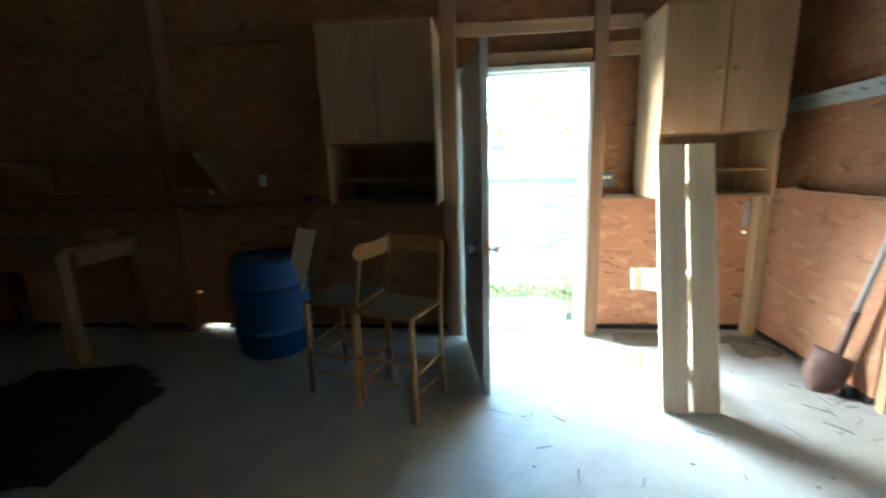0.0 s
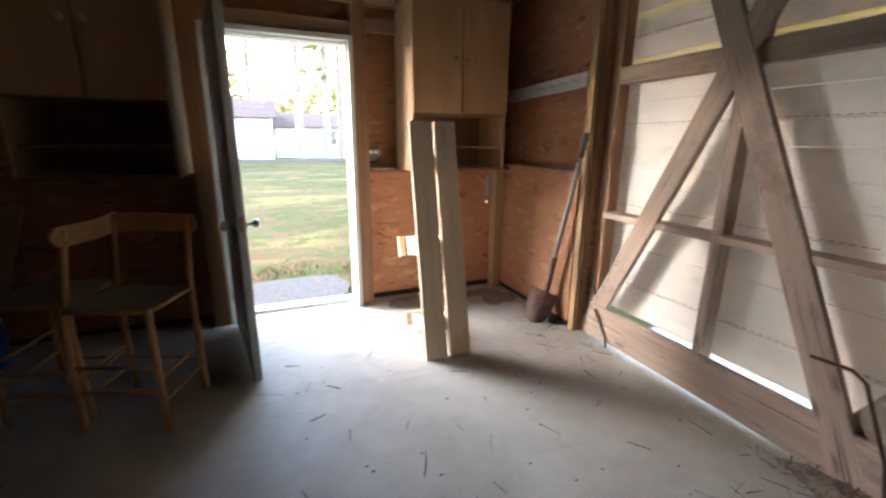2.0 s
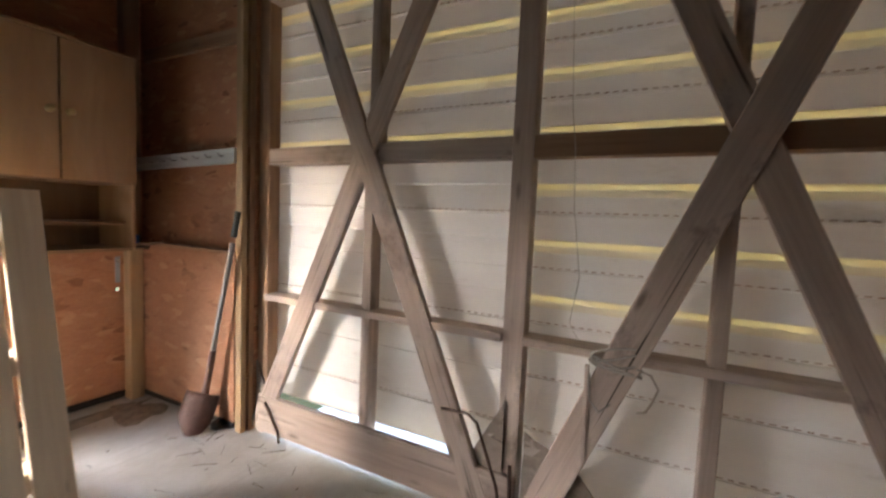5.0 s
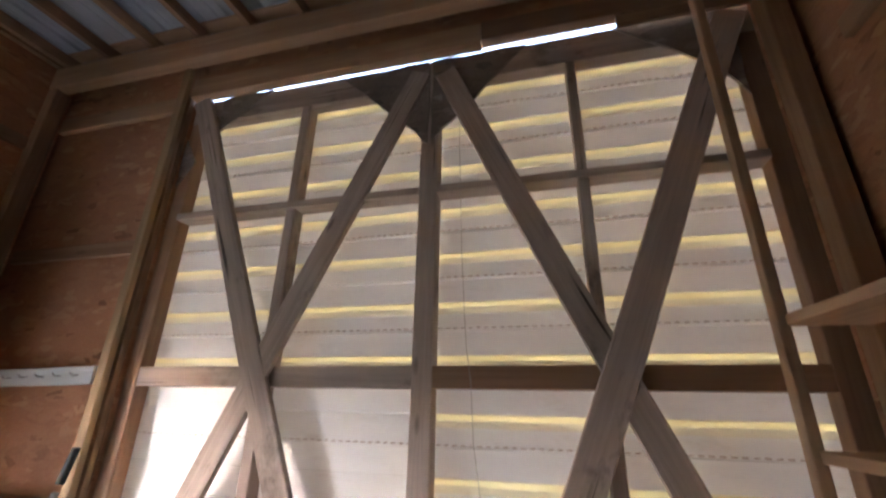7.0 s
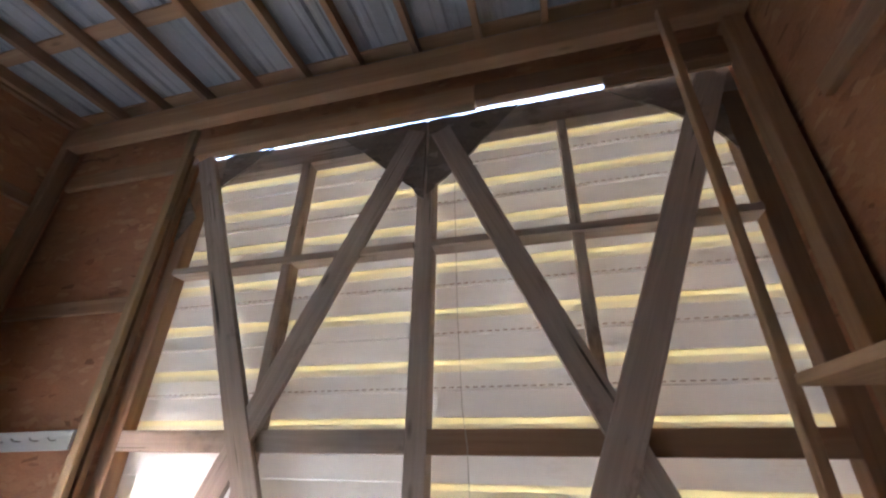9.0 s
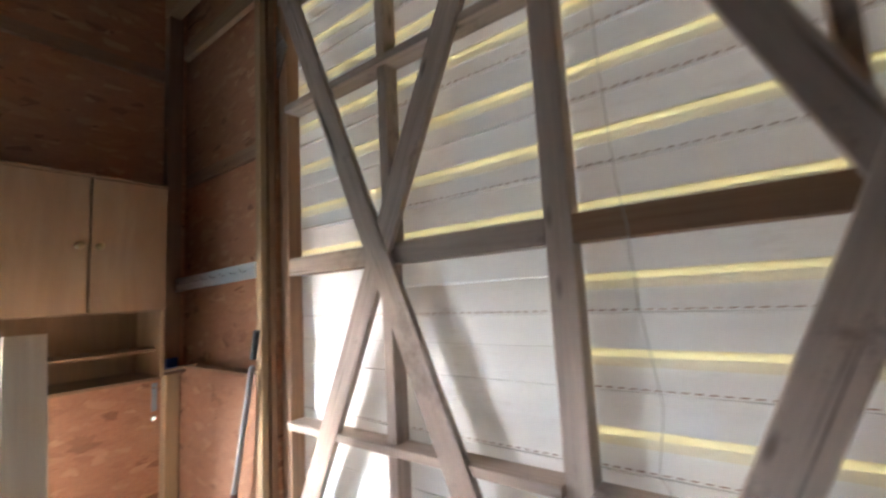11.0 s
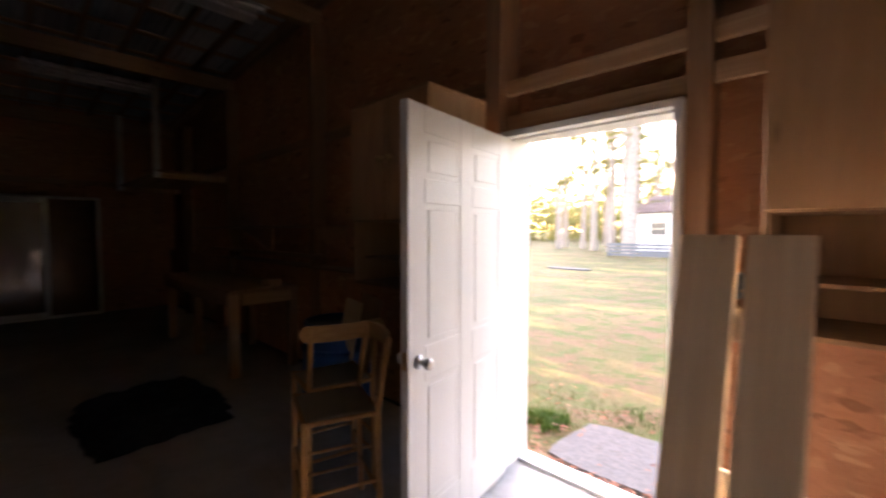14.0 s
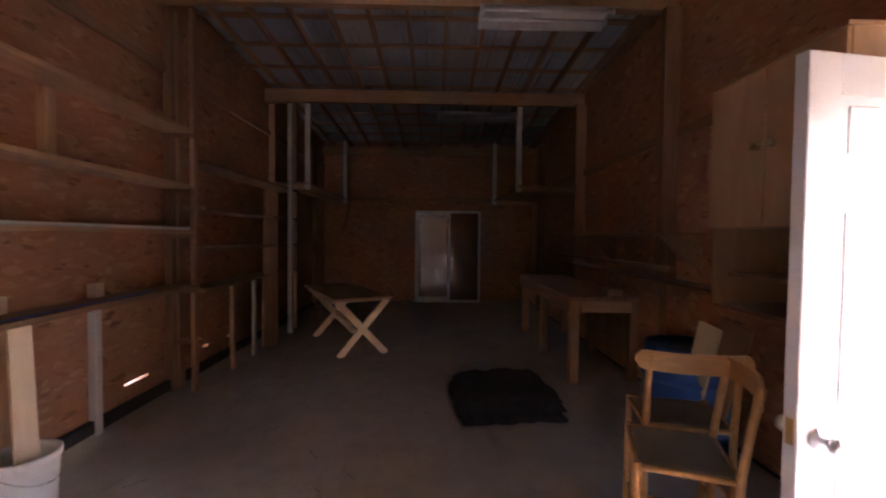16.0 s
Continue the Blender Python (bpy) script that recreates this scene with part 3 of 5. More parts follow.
def roofing():
    """Ribbed sheet metal, the ribs running down the slope."""
    bm = bmesh.new()
    prof, y = [], YS - 0.25
    while y < YN + 0.25:
        for dy, dz in ((0.0, 0.0), (0.035, 0.0), (0.045, 0.006), (0.06, 0.006), (0.07, 0.0), (0.15, 0.0), (0.16, 0.006), (0.175, 0.006), (0.185, 0.0), (0.215, 0.0), (0.232, 0.02), (0.252, 0.02)):
            prof.append((y + dy, dz))
        y += 0.268
    xa, xb = 2.95, XW - 0.3
    lo = [[bm.verts.new((x, yy, roof_z(x) + 0.114 + dz + o)) for yy, dz in prof] for x, o in ((xa, 0), (xb, 0))]
    hi = [[bm.verts.new((x, yy, roof_z(x) + 0.1155 + dz)) for yy, dz in prof] for x in (xa, xb)]
    for s in (lo, hi):
        for i in range(len(prof) - 1):
            bm.faces.new((s[0][i], s[0][i + 1], s[1][i + 1], s[1][i]))
    return bm


ceiling = part("ceiling", roofing(), ZINC)
tagged(ceiling, "ribbed galvanised metal roofing seen from below", "ceiling", kind="structure")

# ---- the white entry door ----
door_1 = thing("door_1", "white painted frame of the open entry door", "door frame", kind="structure")
for nm, b in (("jamb", (0.088, 0.128, 3.245, 3.50, 0.0, 2.10)), ("jamb", (1.05, 1.086, 3.245, 3.50, 0.0, 2.10)), ("head", (0.128, 1.05, 3.245, 3.50, 2.062, 2.10)), ("threshold", (0.128, 1.05, 3.395, 3.52, -0.05, 0.024))):
    part(nm, one_box(*b, 0.003), TRIMPAINT, door_1)
part("door_stop", one_box(1.036, 1.05, 3.30, 3.34, 0.022, 2.062), TRIMPAINT, door_1)
part("door_stop", one_box(0.128, 1.036, 3.30, 3.34, 2.048, 2.062), TRIMPAINT, door_1)

LEAF_W, LEAF_H, LEAF_T = 0.925, 2.03, 0.044
leaf_dir = Vector((0.285 - 0.143, 2.285 - 3.21, 0)).normalized()
leaf_m = along((0.143, 3.212, 0.018), Vector((0.143, 3.212, 0.018)) + leaf_dir)
leaf = thing("entry_door", "white six-panel entry door standing open into the shed", "door", leaf_m)


def leaf_slab():
    bm = bmesh.new()
    t = LEAF_T / 2
    box(bm, 0, LEAF_W, -t + 0.004, t - 0.004, 0, LEAF_H)
    for x0, x1 in ((0, 0.115), (0.405, 0.52), (0.81, LEAF_W)):
        for s in (-1, 1):
            box(bm, x0, x1, min(s * (t - 0.0045), s * t), max(s * (t - 0.0045), s * t), 0, LEAF_H, 0.002)
    for z0, z1 in ((0, 0.21), (0.80, 0.96), (1.60, 1.71), (1.91, LEAF_H)):
        for x0, x1 in ((0.115, 0.405), (0.52, 0.81)):
            for s in (-1, 1):
                box(bm, x0, x1, min(s * (t - 0.0045), s * t), max(s * (t - 0.0045), s * t), z0, z1, 0.002)
    return bm


slab_o = part("slab", leaf_slab(), DOORPAINT, leaf)
for z0, z1 in ((0.21, 0.80), (0.96, 1.60), (1.71, 1.91)):
    for x0, x1 in ((0.115, 0.405), (0.52, 0.81)):
        bm = bmesh.new()
        for s in (-1, 1):
            y = s * (LEAF_T / 2 - 0.0045)
            box(bm, x0 + 0.03, x1 - 0.03, min(y, y + s * 0.0035), max(y, y + s * 0.0035), z0 + 0.03, z1 - 0.03, 0.0032)
        part("door_panel", bm, DOORPAINT, leaf)
for s in (-1, 1):
    y = s * LEAF_T / 2
    knob = lathe([(0.032, 0.0), (0.032, 0.006), (0.012, 0.012), (0.011, 0.035), (0.022, 0.042), (0.027, 0.055), (0.024, 0.068), (0.010, 0.074)], 20)
    part("knob", knob, NICKEL, leaf, "satin metal round knob", pose(0.855, y, 0.90, -90 * s, 0, 0), True)
part("latch_plate", one_box(LEAF_W - 0.001, LEAF_W + 0.0015, -0.012, 0.012, 0.875, 0.955, 0.0005), BRASS, leaf)
for z in (0.22, 1.02, 1.80):
    h = part("hinge", bar([(-0.004, -0.024, z - 0.05), (-0.004, -0.024, z + 0.05)], 0.007), NICKEL, leaf)
    part("hinge_plate", one_box(-0.0015, 0.0, -0.02, 0.02, z - 0.045, z + 0.045, 0.0004), NICKEL, leaf)

# ---- the tall barn door ----
barn = thing("barn_door", "tall barn door of weathered timber braces clad in white vinyl siding", "barn door", pose(0, 0, 0))
SX = (2.54, 2.628)     # stud layer
TOP = 3.61
for y0, y1, z0 in ((2.105, 2.195, 0.02), (0.43, 0.53, 0.02), (-1.20, -1.105, 0.0)):
    post("stile", SX[0], SX[1], y0, y1, z0, TOP - 0.18, GREY if y0 < 1 and y0 > 0 else BROWN, barn)
for y0, y1, zz in ((1.30, 1.36, (0.17, 0.868)), (1.30, 1.36, (0.908, 1.718)), (1.28, 1.34, (1.818, 2.70)), (1.28, 1.34, (2.742, TOP - 0.18)),
                   (-0.35, -0.29, (0.10, 0.868)), (-0.35, -0.29, (0.908, 1.718)), (-0.34, -0.285, (1.818, 2.70)), (-0.335, -0.285, (2.742, TOP - 0.18))):
    post("stud", SX[0], SX[1], y0, y1, zz[0], zz[1], GREY, barn)
for y0, y1 in ((0.531, 2.104), (-1.104, 0.429)):
    rail_y("girt", SX[0] - 0.03, SX[1], y0, y1, 0.868, 0.908, GREY, barn)
    rail_y("girt", SX[0], SX[1], y0, y1, 1.718, 1.818, GREY if y0 > 0 else BROWN, barn)
    rail_y("girt", SX[0] - 0.02, SX[1], y0, y1, 2.70, 2.742, GREY, barn)
rail_y("top_rail", SX[0], SX[1], -1.20, 2.195, TOP - 0.178, TOP, GREY, barn)
plank("bottom_plank", (2.515, 2.14, 0.135), (2.515, 0.46, 0.12), 0.235, 0.035, (-1, 0, 0), GREY, barn, wobble=0.006, rag=0.02)


def brace(y0, z0, y1, z1, w=0.125, mat=GREY, x=2.5155):
    plank("brace", (x, y0, z0), (x, y1, z1), w, 0.036, (-1, 0, 0), mat, barn, wobble=0.003, rag=0.015, bev=0.004)


B = lambda a, b, s: (a[0] + (b[0] - a[0]) * s, a[1] + (b[1] - a[1]) * s)
b1 = ((2.127, 3.60), (0.59, 0.01))
brace(*b1[0], *b1[1], 0.128)
b2 = ((0.54, 3.50), (2.155, 0.02))
brace(*b2[0], *B(b2[0], b2[1], 0.489), x=2.5215)
brace(*B(b2[0], b2[1], 0.489), *b2[1], x=2.5215)
b4 = ((-1.10, 3.55), (0.365, 0.01))
brace(*b4[0], *b4[1], 0.145)
b3 = ((0.39, 3.48), (-1.08, 0.18))
brace(*b3[0], *B(b3[0], b3[1], 0.5236), x=2.5215)
brace(*B(b3[0], b3[1], 0.5236), *b3[1], x=2.5215)


def gusset(pts, t=0.012):
    """A strand board plate nailed across a joint, its edges a little ragged."""
    edge = []
    for (ya, za), (yb, zb) in zip(pts, pts[1:] + pts[:1]):
        for k in range(5):
            j = 0.0 if k == 0 else 0.006
            edge.append((ya + (yb - ya) * k / 5 + rng.uniform(-j, j), max(0.0, za + (zb - za) * k / 5 + rng.uniform(-j, j))))
    bm = prism(edge, t)
    bmesh.ops.transform(bm, matrix=RX(-math.pi / 2, 4, "Z"), verts=bm.verts)
    part("gusset", bm, GUSSET, barn, "weathered strand board corner plate", pose(2.5385 - t, 0, 0, 0, 0, 90))


gusset([(1.96, 3.60), (1.58, 3.605), (1.95, 3.33)])
gusset([(2.19, 3.30), (2.08, 3.12), (2.19, 2.95)])
gusset([(1.06, 3.59), (0.49, 3.60), (0.49, 3.02), (0.62, 3.16)])
gusset([(0.47, 3.60), (-0.08, 3.60), (0.28, 3.22), (0.47, 3.05)])
gusset([(-0.55, 3.60), (-1.1, 3.60), (-1.1, 3.05), (-0.98, 3.25)])
gusset([(0.50, 0.58), (0.80, 0.02), (0.50, 0.0)])
gusset([(0.40, 0.46), (0.40, 0.0), (-0.12, -0.0), (0.16, 0.34)])
gusset([(2.10, 0.30), (2.19, 0.46), (2.19, 0.1)])

COURSE, Z0 = 0.262, 0.036


def course(y0, y1, z0, z1, lap, low=0.0):
    """One double course of siding: two slanted laps; lap leaves the thin upper edge to its own piece."""
    prof = [(2.685, 0.0), (2.645, 0.004), (2.650, 0.119), (2.637, 0.121), (2.637, 0.1245), (2.648, 0.127), (2.646, 0.131), (2.652, 0.264 - (0.056 if lap else 0.0))]
    bm = bmesh.new()
    prof = [(x, max(low - z0, min(z, z1 - z0))) for x, z in prof]
    back = [(x + 0.0025, z) for x, z in prof]
    for off in (prof, back):
        rows = [[bm.verts.new((y * 0 + yy, x, z0 + z)) for yy in (y0, y1)] for x, z in off]
        for a, b in zip(rows, rows[1:]):
            bm.faces.new((a[0], a[1], b[1], b[0]))
    bmesh.ops.remove_doubles(bm, verts=bm.verts, dist=1e-5)
    return bm


SIDE = Matrix(((0, 1, 0, 0), (1, 0, 0, 0), (0, 0, 1, 0), (0, 0, 0, 1)))
for y0, y1, low in ((0.446, 2.27, 0.225), (-1.215, 0.442, 0.004)):
    for i in range(-1, 14):
        z0 = Z0 + i * COURSE
        z1 = min(z0 + 0.264, TOP)
        if z1 - z0 < 0.05 or z1 < low + 0.01:
            continue
        # Only these courses get the strips coloured as daylight glow.
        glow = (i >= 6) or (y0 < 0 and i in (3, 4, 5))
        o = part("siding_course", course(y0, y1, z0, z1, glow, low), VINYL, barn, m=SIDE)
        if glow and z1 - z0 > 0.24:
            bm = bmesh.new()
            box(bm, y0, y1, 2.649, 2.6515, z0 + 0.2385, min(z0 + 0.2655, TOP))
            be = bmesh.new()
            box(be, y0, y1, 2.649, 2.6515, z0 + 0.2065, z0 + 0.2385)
            part("lap_edge", be, VINYL_GLOW_EDGE, barn, m=SIDE)
            part("thin_lap", bm, VINYL_GLOW, barn, "thin vinyl lap with the yellow daylight glow in its colour", SIDE)
        if (i % 2 or y0 < 0) and i > 0:
            bm = bmesh.new()
            y = y0 + 0.03
            while y < y1 - 0.03:
                box(bm, y, y + 0.022, 2.6442, 2.6454, z0 + 0.1325, z0 + 0.1365)
                y += 0.038
            part("nail_hem", bm, BROWN, barn, m=SIDE)

# ---- things at the tall door ----
string = part("hanging_string", bar([(2.532, 0.30, 3.60), (2.53, 0.305, 3.0), (2.532, 0.29, 2.3), (2.53, 0.27, 1.9), (2.532, 0.25, 1.75), (2.53, 0.24, 1.5), (2.532, 0.20, 1.2), (2.533, 0.23, 1.0), (2.532, 0.19, 0.93)], 0.0018, 6), ROPE, smooth=True)
tagged(string, "thin pale string hanging in front of the barn door", "string")


def rope_tie():
    o = thing("tied_rope", "pale rope wound round the brace of the barn door", "rope")
    c = Vector((2.518, 0.035, 0.865))
    for k in range(5):
        pts = []
        for i in range(17):
            a = 2 * math.pi * i / 16
            pts.append((c.x + 0.026 * math.cos(a), c.y + 0.10 * math.sin(a), c.z + 0.012 * k + 0.035 * math.sin(a + k) - 0.01))
        part("coil", bar(pts, 0.006, 6), ROPE, o, smooth=True)
    part("loose_end", bar([(2.49, -0.05, 0.86), (2.48, -0.10, 0.85), (2.475, -0.13, 0.80), (2.48, -0.11, 0.74), (2.478, -0.09, 0.70), (2.48, -0.06, 0.69)], 0.0045, 6), ROPE, o, smooth=True)
    part("loose_end", bar([(2.49, 0.13, 0.81), (2.475, 0.12, 0.70), (2.47, 0.08, 0.66), (2.48, 0.04, 0.70)], 0.0052, 6), ROPE, o, smooth=True)
    return o


rope_tie()
slat = plank("wooden_peg", (2.4935, 0.14, 0.84), (2.4935, 0.13, 0.42), 0.018, 0.007, (-1, 0, 0), GREY, rag=0.01)
tagged(slat, "short weathered stick tied to the brace", "stick")
drop_rod = part("drop_rod", bar([(2.47, 0.80, 0.50), (2.465, 0.66, 0.51), (2.462, 0.61, 0.48), (2.46, 0.50, 0.20), (2.46, 0.47, 0.04), (2.46, 0.46, 0.006)], 0.0075, 8), RUST, smooth=True)
tagged(drop_rod, "bent rusty iron drop rod leaning on the brace", "iron rod")
rod2 = part("drop_rod", bar([(2.46, 0.44, 0.32), (2.455, 0.43, 0.1), (2.45, 0.425, 0.008)], 0.009, 8), RUST, smooth=True)
tagged(rod2, "short rusty iron rod standing at the door foot", "iron rod")
rod3 = part("iron_strap", bar([(2.486, 2.06, 0.22), (2.475, 1.93, 0.06), (2.46, 1.90, 0.006)], 0.008, 8), RUST, smooth=True)
tagged(rod3, "rusty iron strap lying against the bottom plank", "iron strap")


def heap(name, cx, cy, rx, ry, h, mat, label, seed, cat="dirt heap"):
    r = random.Random(seed)
    bm = bmesh.new()
    n, m = 9, 18
    top = bm.verts.new((cx, cy, h))
    rings = []
    for i in range(1, n + 1):
        f = i / n
        ring = []
        for k in range(m):
            a = 2 * math.pi * k / m
            j = 1 + 0.22 * math.sin(3 * a + seed) + r.uniform(-0.08, 0.08)
            ring.append(bm.verts.new((cx + rx * f * j * math.cos(a), cy + ry * f * j * math.sin(a), max(0.0, h * (1 - f) ** 1.2 + (r.uniform(-0.25, 0.25) * h if i < n else 0)))))
        rings.append(ring)
    for k in range(m):
        bm.faces.new((top, rings[0][k], rings[0][(k + 1) % m]))
    for a, b in zip(rings, rings[1:]):
        for k in range(m):
            bm.faces.new((a[k], b[k], b[(k + 1) % m], a[(k + 1) % m]))
    o = part(name, bm, mat, smooth=True)
    return tagged(o, label, cat, kind="stuff")


heap("dirt_heap", 2.44, 0.62, 0.10, 0.16, 0.05, DIRT, "small heap of dry dirt at the foot of the barn door", 3)
heap("dirt_heap", 2.42, 0.24, 0.11, 0.24, 0.035, DIRT, "dry dirt and litter at the foot of the barn door", 5)
heap("dirt_heap", 1.75, 3.20, 0.55, 0.12, 0.015, DIRT, "thin drift of dry dirt along the wall", 8)
heap("dirt_heap", 2.25, 3.05, 0.16, 0.2, 0.012, DIRT, "thin drift of dry dirt in the corner", 9)


def litter():
    """Twigs, straw and chips scattered on the slab."""
    r = random.Random(21)
    bm = bmesh.new()
    spots = [(r.uniform(0.2, 2.4), r.uniform(0.2, 2.6)) for _ in range(46)] + [(2.2 + r.uniform(-0.25, 0.2), 0.45 + r.uniform(-0.35, 0.3)) for _ in range(34)] + [(2.3 + r.uniform(-0.2, 0.1), 2.1 + r.uniform(-0.3, 0.3)) for _ in range(12)] + [(r.uniform(-3, 0.2), r.uniform(-0.6, 2)) for _ in range(14)]
    for x, y in spots:
        a, l = r.uniform(0, 6.28), r.uniform(0.03, 0.15)
        dx, dy = math.cos(a) * l / 2, math.sin(a) * l / 2
        k = r.uniform(-0.12, 0.12) * l
        rr = r.uniform(0.0012, 0.0032)
        rod(bm, [(x - dx, y - dy, rr), (x - dy * k * 4, y + dx * k * 4, rr + 0.001), (x + dx, y + dy, rr)], rr, 5, rr * 0.6)
    for _ in range(60):
        x, y, s = r.uniform(0.0, 2.4), r.uniform(0.1, 3.1), r.uniform(0.003, 0.009)
        box(bm, x, x + s * 1.6, y, y + s, 0.0005, 0.003, 0, None)
    return bm


tagged(part("floor_litter", litter(), STICK), "dry twigs and wood chips scattered on the concrete", "litter", kind="stuff")


def debris(seed, n, spread, smin, smax):
    """Rotten splinters and flakes heaped where the two braces meet the floor."""
    r = random.Random(seed)
    bm = bmesh.new()
    for _ in range(n):
        y = r.gauss(0.42, spread)
        x = min(2.475, 2.445 - abs(r.gauss(0, 0.055)))
        top = max(0.0, 0.075 - 0.16 * abs(y - 0.42)) * r.random()
        l, w, t = r.uniform(smin, smax), r.uniform(0.002, 0.009), r.uniform(0.001, 0.003)
        m = Matrix.Translation((x, y, 0.006 + top)) @ RX(r.uniform(0, 6.28), 4, "Z") @ RX(r.uniform(-0.35, 0.35), 4, "Y") @ RX(r.uniform(-0.5, 0.5), 4, "X")
        vs = box(bm, -l / 2, l / 2, -w / 2, w / 2, 0, t)
        for v in vs:
            v.co = m @ (v.co + Vector((0, r.uniform(-0.4, 0.4) * w, 0)))
            v.co.z = max(v.co.z, 0.001)
    return bm


tagged(part("wood_splinters", debris(41, 260, 0.17, 0.015, 0.08), ROTTEN), "dark rotten wood splinters at the barn door's foot", "wood debris", kind="stuff")
tagged(part("wood_splinters", debris(43, 90, 0.22, 0.015, 0.05), GREY), "grey wood flakes heaped at the barn door's foot", "wood debris", kind="stuff")


def leaf_litter():
    """Dead leaves and needles blown against the outside of the threshold."""
    r = random.Random(52)
    verts, faces = [], []
    for _ in range(1100):
        x, y = r.uniform(-0.9, 1.9), 3.54 + abs(r.gauss(0, 0.07 if _ % 2 else 0.9))
        if 0.12 < x < 1.14 and 3.64 < y < 4.42 and _ % 12:
            continue
        a, l, w = r.uniform(0, 6.28), r.uniform(0.012, 0.04), r.uniform(0.004, 0.012)
        c, d = math.cos(a), math.sin(a)
        z = GZ + 0.036 + r.uniform(0, 0.02)
        b = len(verts)
        verts += [(x - c * l, y - d * l, z), (x - d * w, y + c * w, z + r.uniform(0, 0.008)), (x + c * l, y + d * l, z + r.uniform(0, 0.01)), (x + d * w, y - c * w, z)]
        faces += [(b, b + 1, b + 2), (b, b + 2, b + 3)]
    me = bpy.data.meshes.new("leaf_litter")
    me.from_pydata(verts, [], faces)
    me.materials.append(MULCH)
    return me


# ---- wall cabinets ----
def hutch(label, m, w=0.765, d=0.44, h=1.19, door_z=0.435):
    """A plain plywood hutch: two doors above, an open bay with one shelf below. Origin at its front bottom left corner."""
    o = thing("wall_cabinet", label, "cabinet", m, "wall cabinets")
    def panel(nm, x0, x1, y0, y1, z0, z1, mat, lab="", par=None, grain_up=True):
        bm = bmesh.new()
        box(bm, x0, x1, y0, y1, z0, z1, 0.002)
        if grain_up:
            mm = Matrix(((0, 0, 1, 0), (0, 1, 0, 0), (-1, 0, 0, 0), (0, 0, 0, 1)))
            bmesh.ops.transform(bm, matrix=mm, verts=bm.verts)
            return part(nm, bm, mat, par or o, lab, mm.inverted())
        return part(nm, bm, mat, par or o, lab)
    panel("side_panel", 0, 0.018, 0.02, d, 0, h, CABINET)
    panel("side_panel", w - 0.018, w, 0.02, d, 0, h, CABINET)
    panel("back_panel", 0.018, w - 0.018, d - 0.012, d, 0, h, CABINET_SHADED)
    panel("top", -0.004, w + 0.004, 0.0, d, h, h + 0.018, CABINET, grain_up=False)
    panel("bottom", 0.018, w - 0.018, 0.02, d - 0.012, 0.0, 0.018, CABINET_SHADED, grain_up=False)
    panel("divider", 0.018, w - 0.018, 0.02, d - 0.012, door_z - 0.02, door_z, CABINET_SHADED, grain_up=False)
    panel("shelf", 0.018, w - 0.018, 0.10, d - 0.012, 0.165, 0.181, CABINET_SHADED, grain_up=False)
    for k, (x0, x1) in enumerate(((0.0, w / 2 - 0.005), (w / 2 + 0.005, w))):
        dr = panel("door", x0, x1, 0.0, 0.0185, door_z - 0.012, h - 0.003, CABINET)
        kx = w / 2 + (-0.045 if k == 0 else 0.045)
        kb = lathe([(0.021, 0.0), (0.021, 0.003), (0.009, 0.005), (0.008, 0.014), (0.016, 0.019), (0.0195, 0.027), (0.016, 0.033), (0.006, 0.036)], 18)
        q = part("knob", kb, BRASS, dr, "round dull brass knob", None, True)
        q.matrix_basis = Matrix(((0, 0, 1, 0), (0, 1, 0, 0), (-1, 0, 0, 0), (0, 0, 0, 1))) @ pose(kx, 0.0, door_z + 0.36, 90, 0, 0)
    return o


cab_e = hutch("tan plywood wall cabinet with two doors over an open bay", pose(1.427, 2.893, 1.142))
cab_w = hutch("dim plywood wall cabinet with two doors over an open bay", pose(-0.775, 2.735, 1.142), w=0.745, d=0.60, h=1.15)

# bits on the ledge by the door
paper = part("paper_sheet", one_box(0, 0.20, 0, 0.13, 0, 0.002, 0), PAPER, m=pose(1.215, 3.225, 1.1395, 0, 0, 4))
tagged(paper, "sheet of white paper lying on the ledge", "paper")
jbox = thing("junction_box", "grey plastic electrical box on the wall", "electrical box", pose(1.25, 3.45, 1.25))
part("body", one_box(-0.055, 0.055, -0.05, 0.0, -0.06, 0.06, 0.008), GREYBOX, jbox)
for s in (-0.02, 0.02):
    part("knockout", lathe([(0.012, 0), (0.012, 0.003)], 12), NICKEL, jbox, m=pose(s, -0.05, 0.02, 90, 0, 0))
cable = part("coiled_cable", bar([(1.32 + 0.05 * math.cos(a), 3.40 + 0.01 * math.sin(3 * a), 1.19 + 0.045 * math.sin(a)) for a in [i * 0.42 for i in range(22)]], 0.004, 6), BRASS, smooth=True)
tagged(cable, "small coil of tan cable on the ledge", "cable")
chain = thing("hook_strap", "short grey metal strap hanging on the strand board", "strap", pose(2.30, 3.368, 0.96))
part("strap", one_box(-0.016, 0.016, -0.005, 0.0, -0.09, 0.10, 0.001), ZINC, chain)
part("bolt", lathe([(0.011, 0), (0.011, 0.006), (0.004, 0.008)], 8), NICKEL, chain, m=pose(0, -0.005, 0.07, 90, 0, 0))
bluecan = part("blue_box", one_box(2.36, 2.43, 3.33, 3.36, 1.139, 1.215, 0.004), BLUETARP)
tagged(bluecan, "small blue box on the corner ledge", "box")
dowel = part("loose_stick", bar([(2.25, 3.235, 1.147), (2.44, 3.05, 1.182)], 0.008, 8), STUD)
tagged(dowel, "loose wooden stick lying on the ledge corner", "stick")

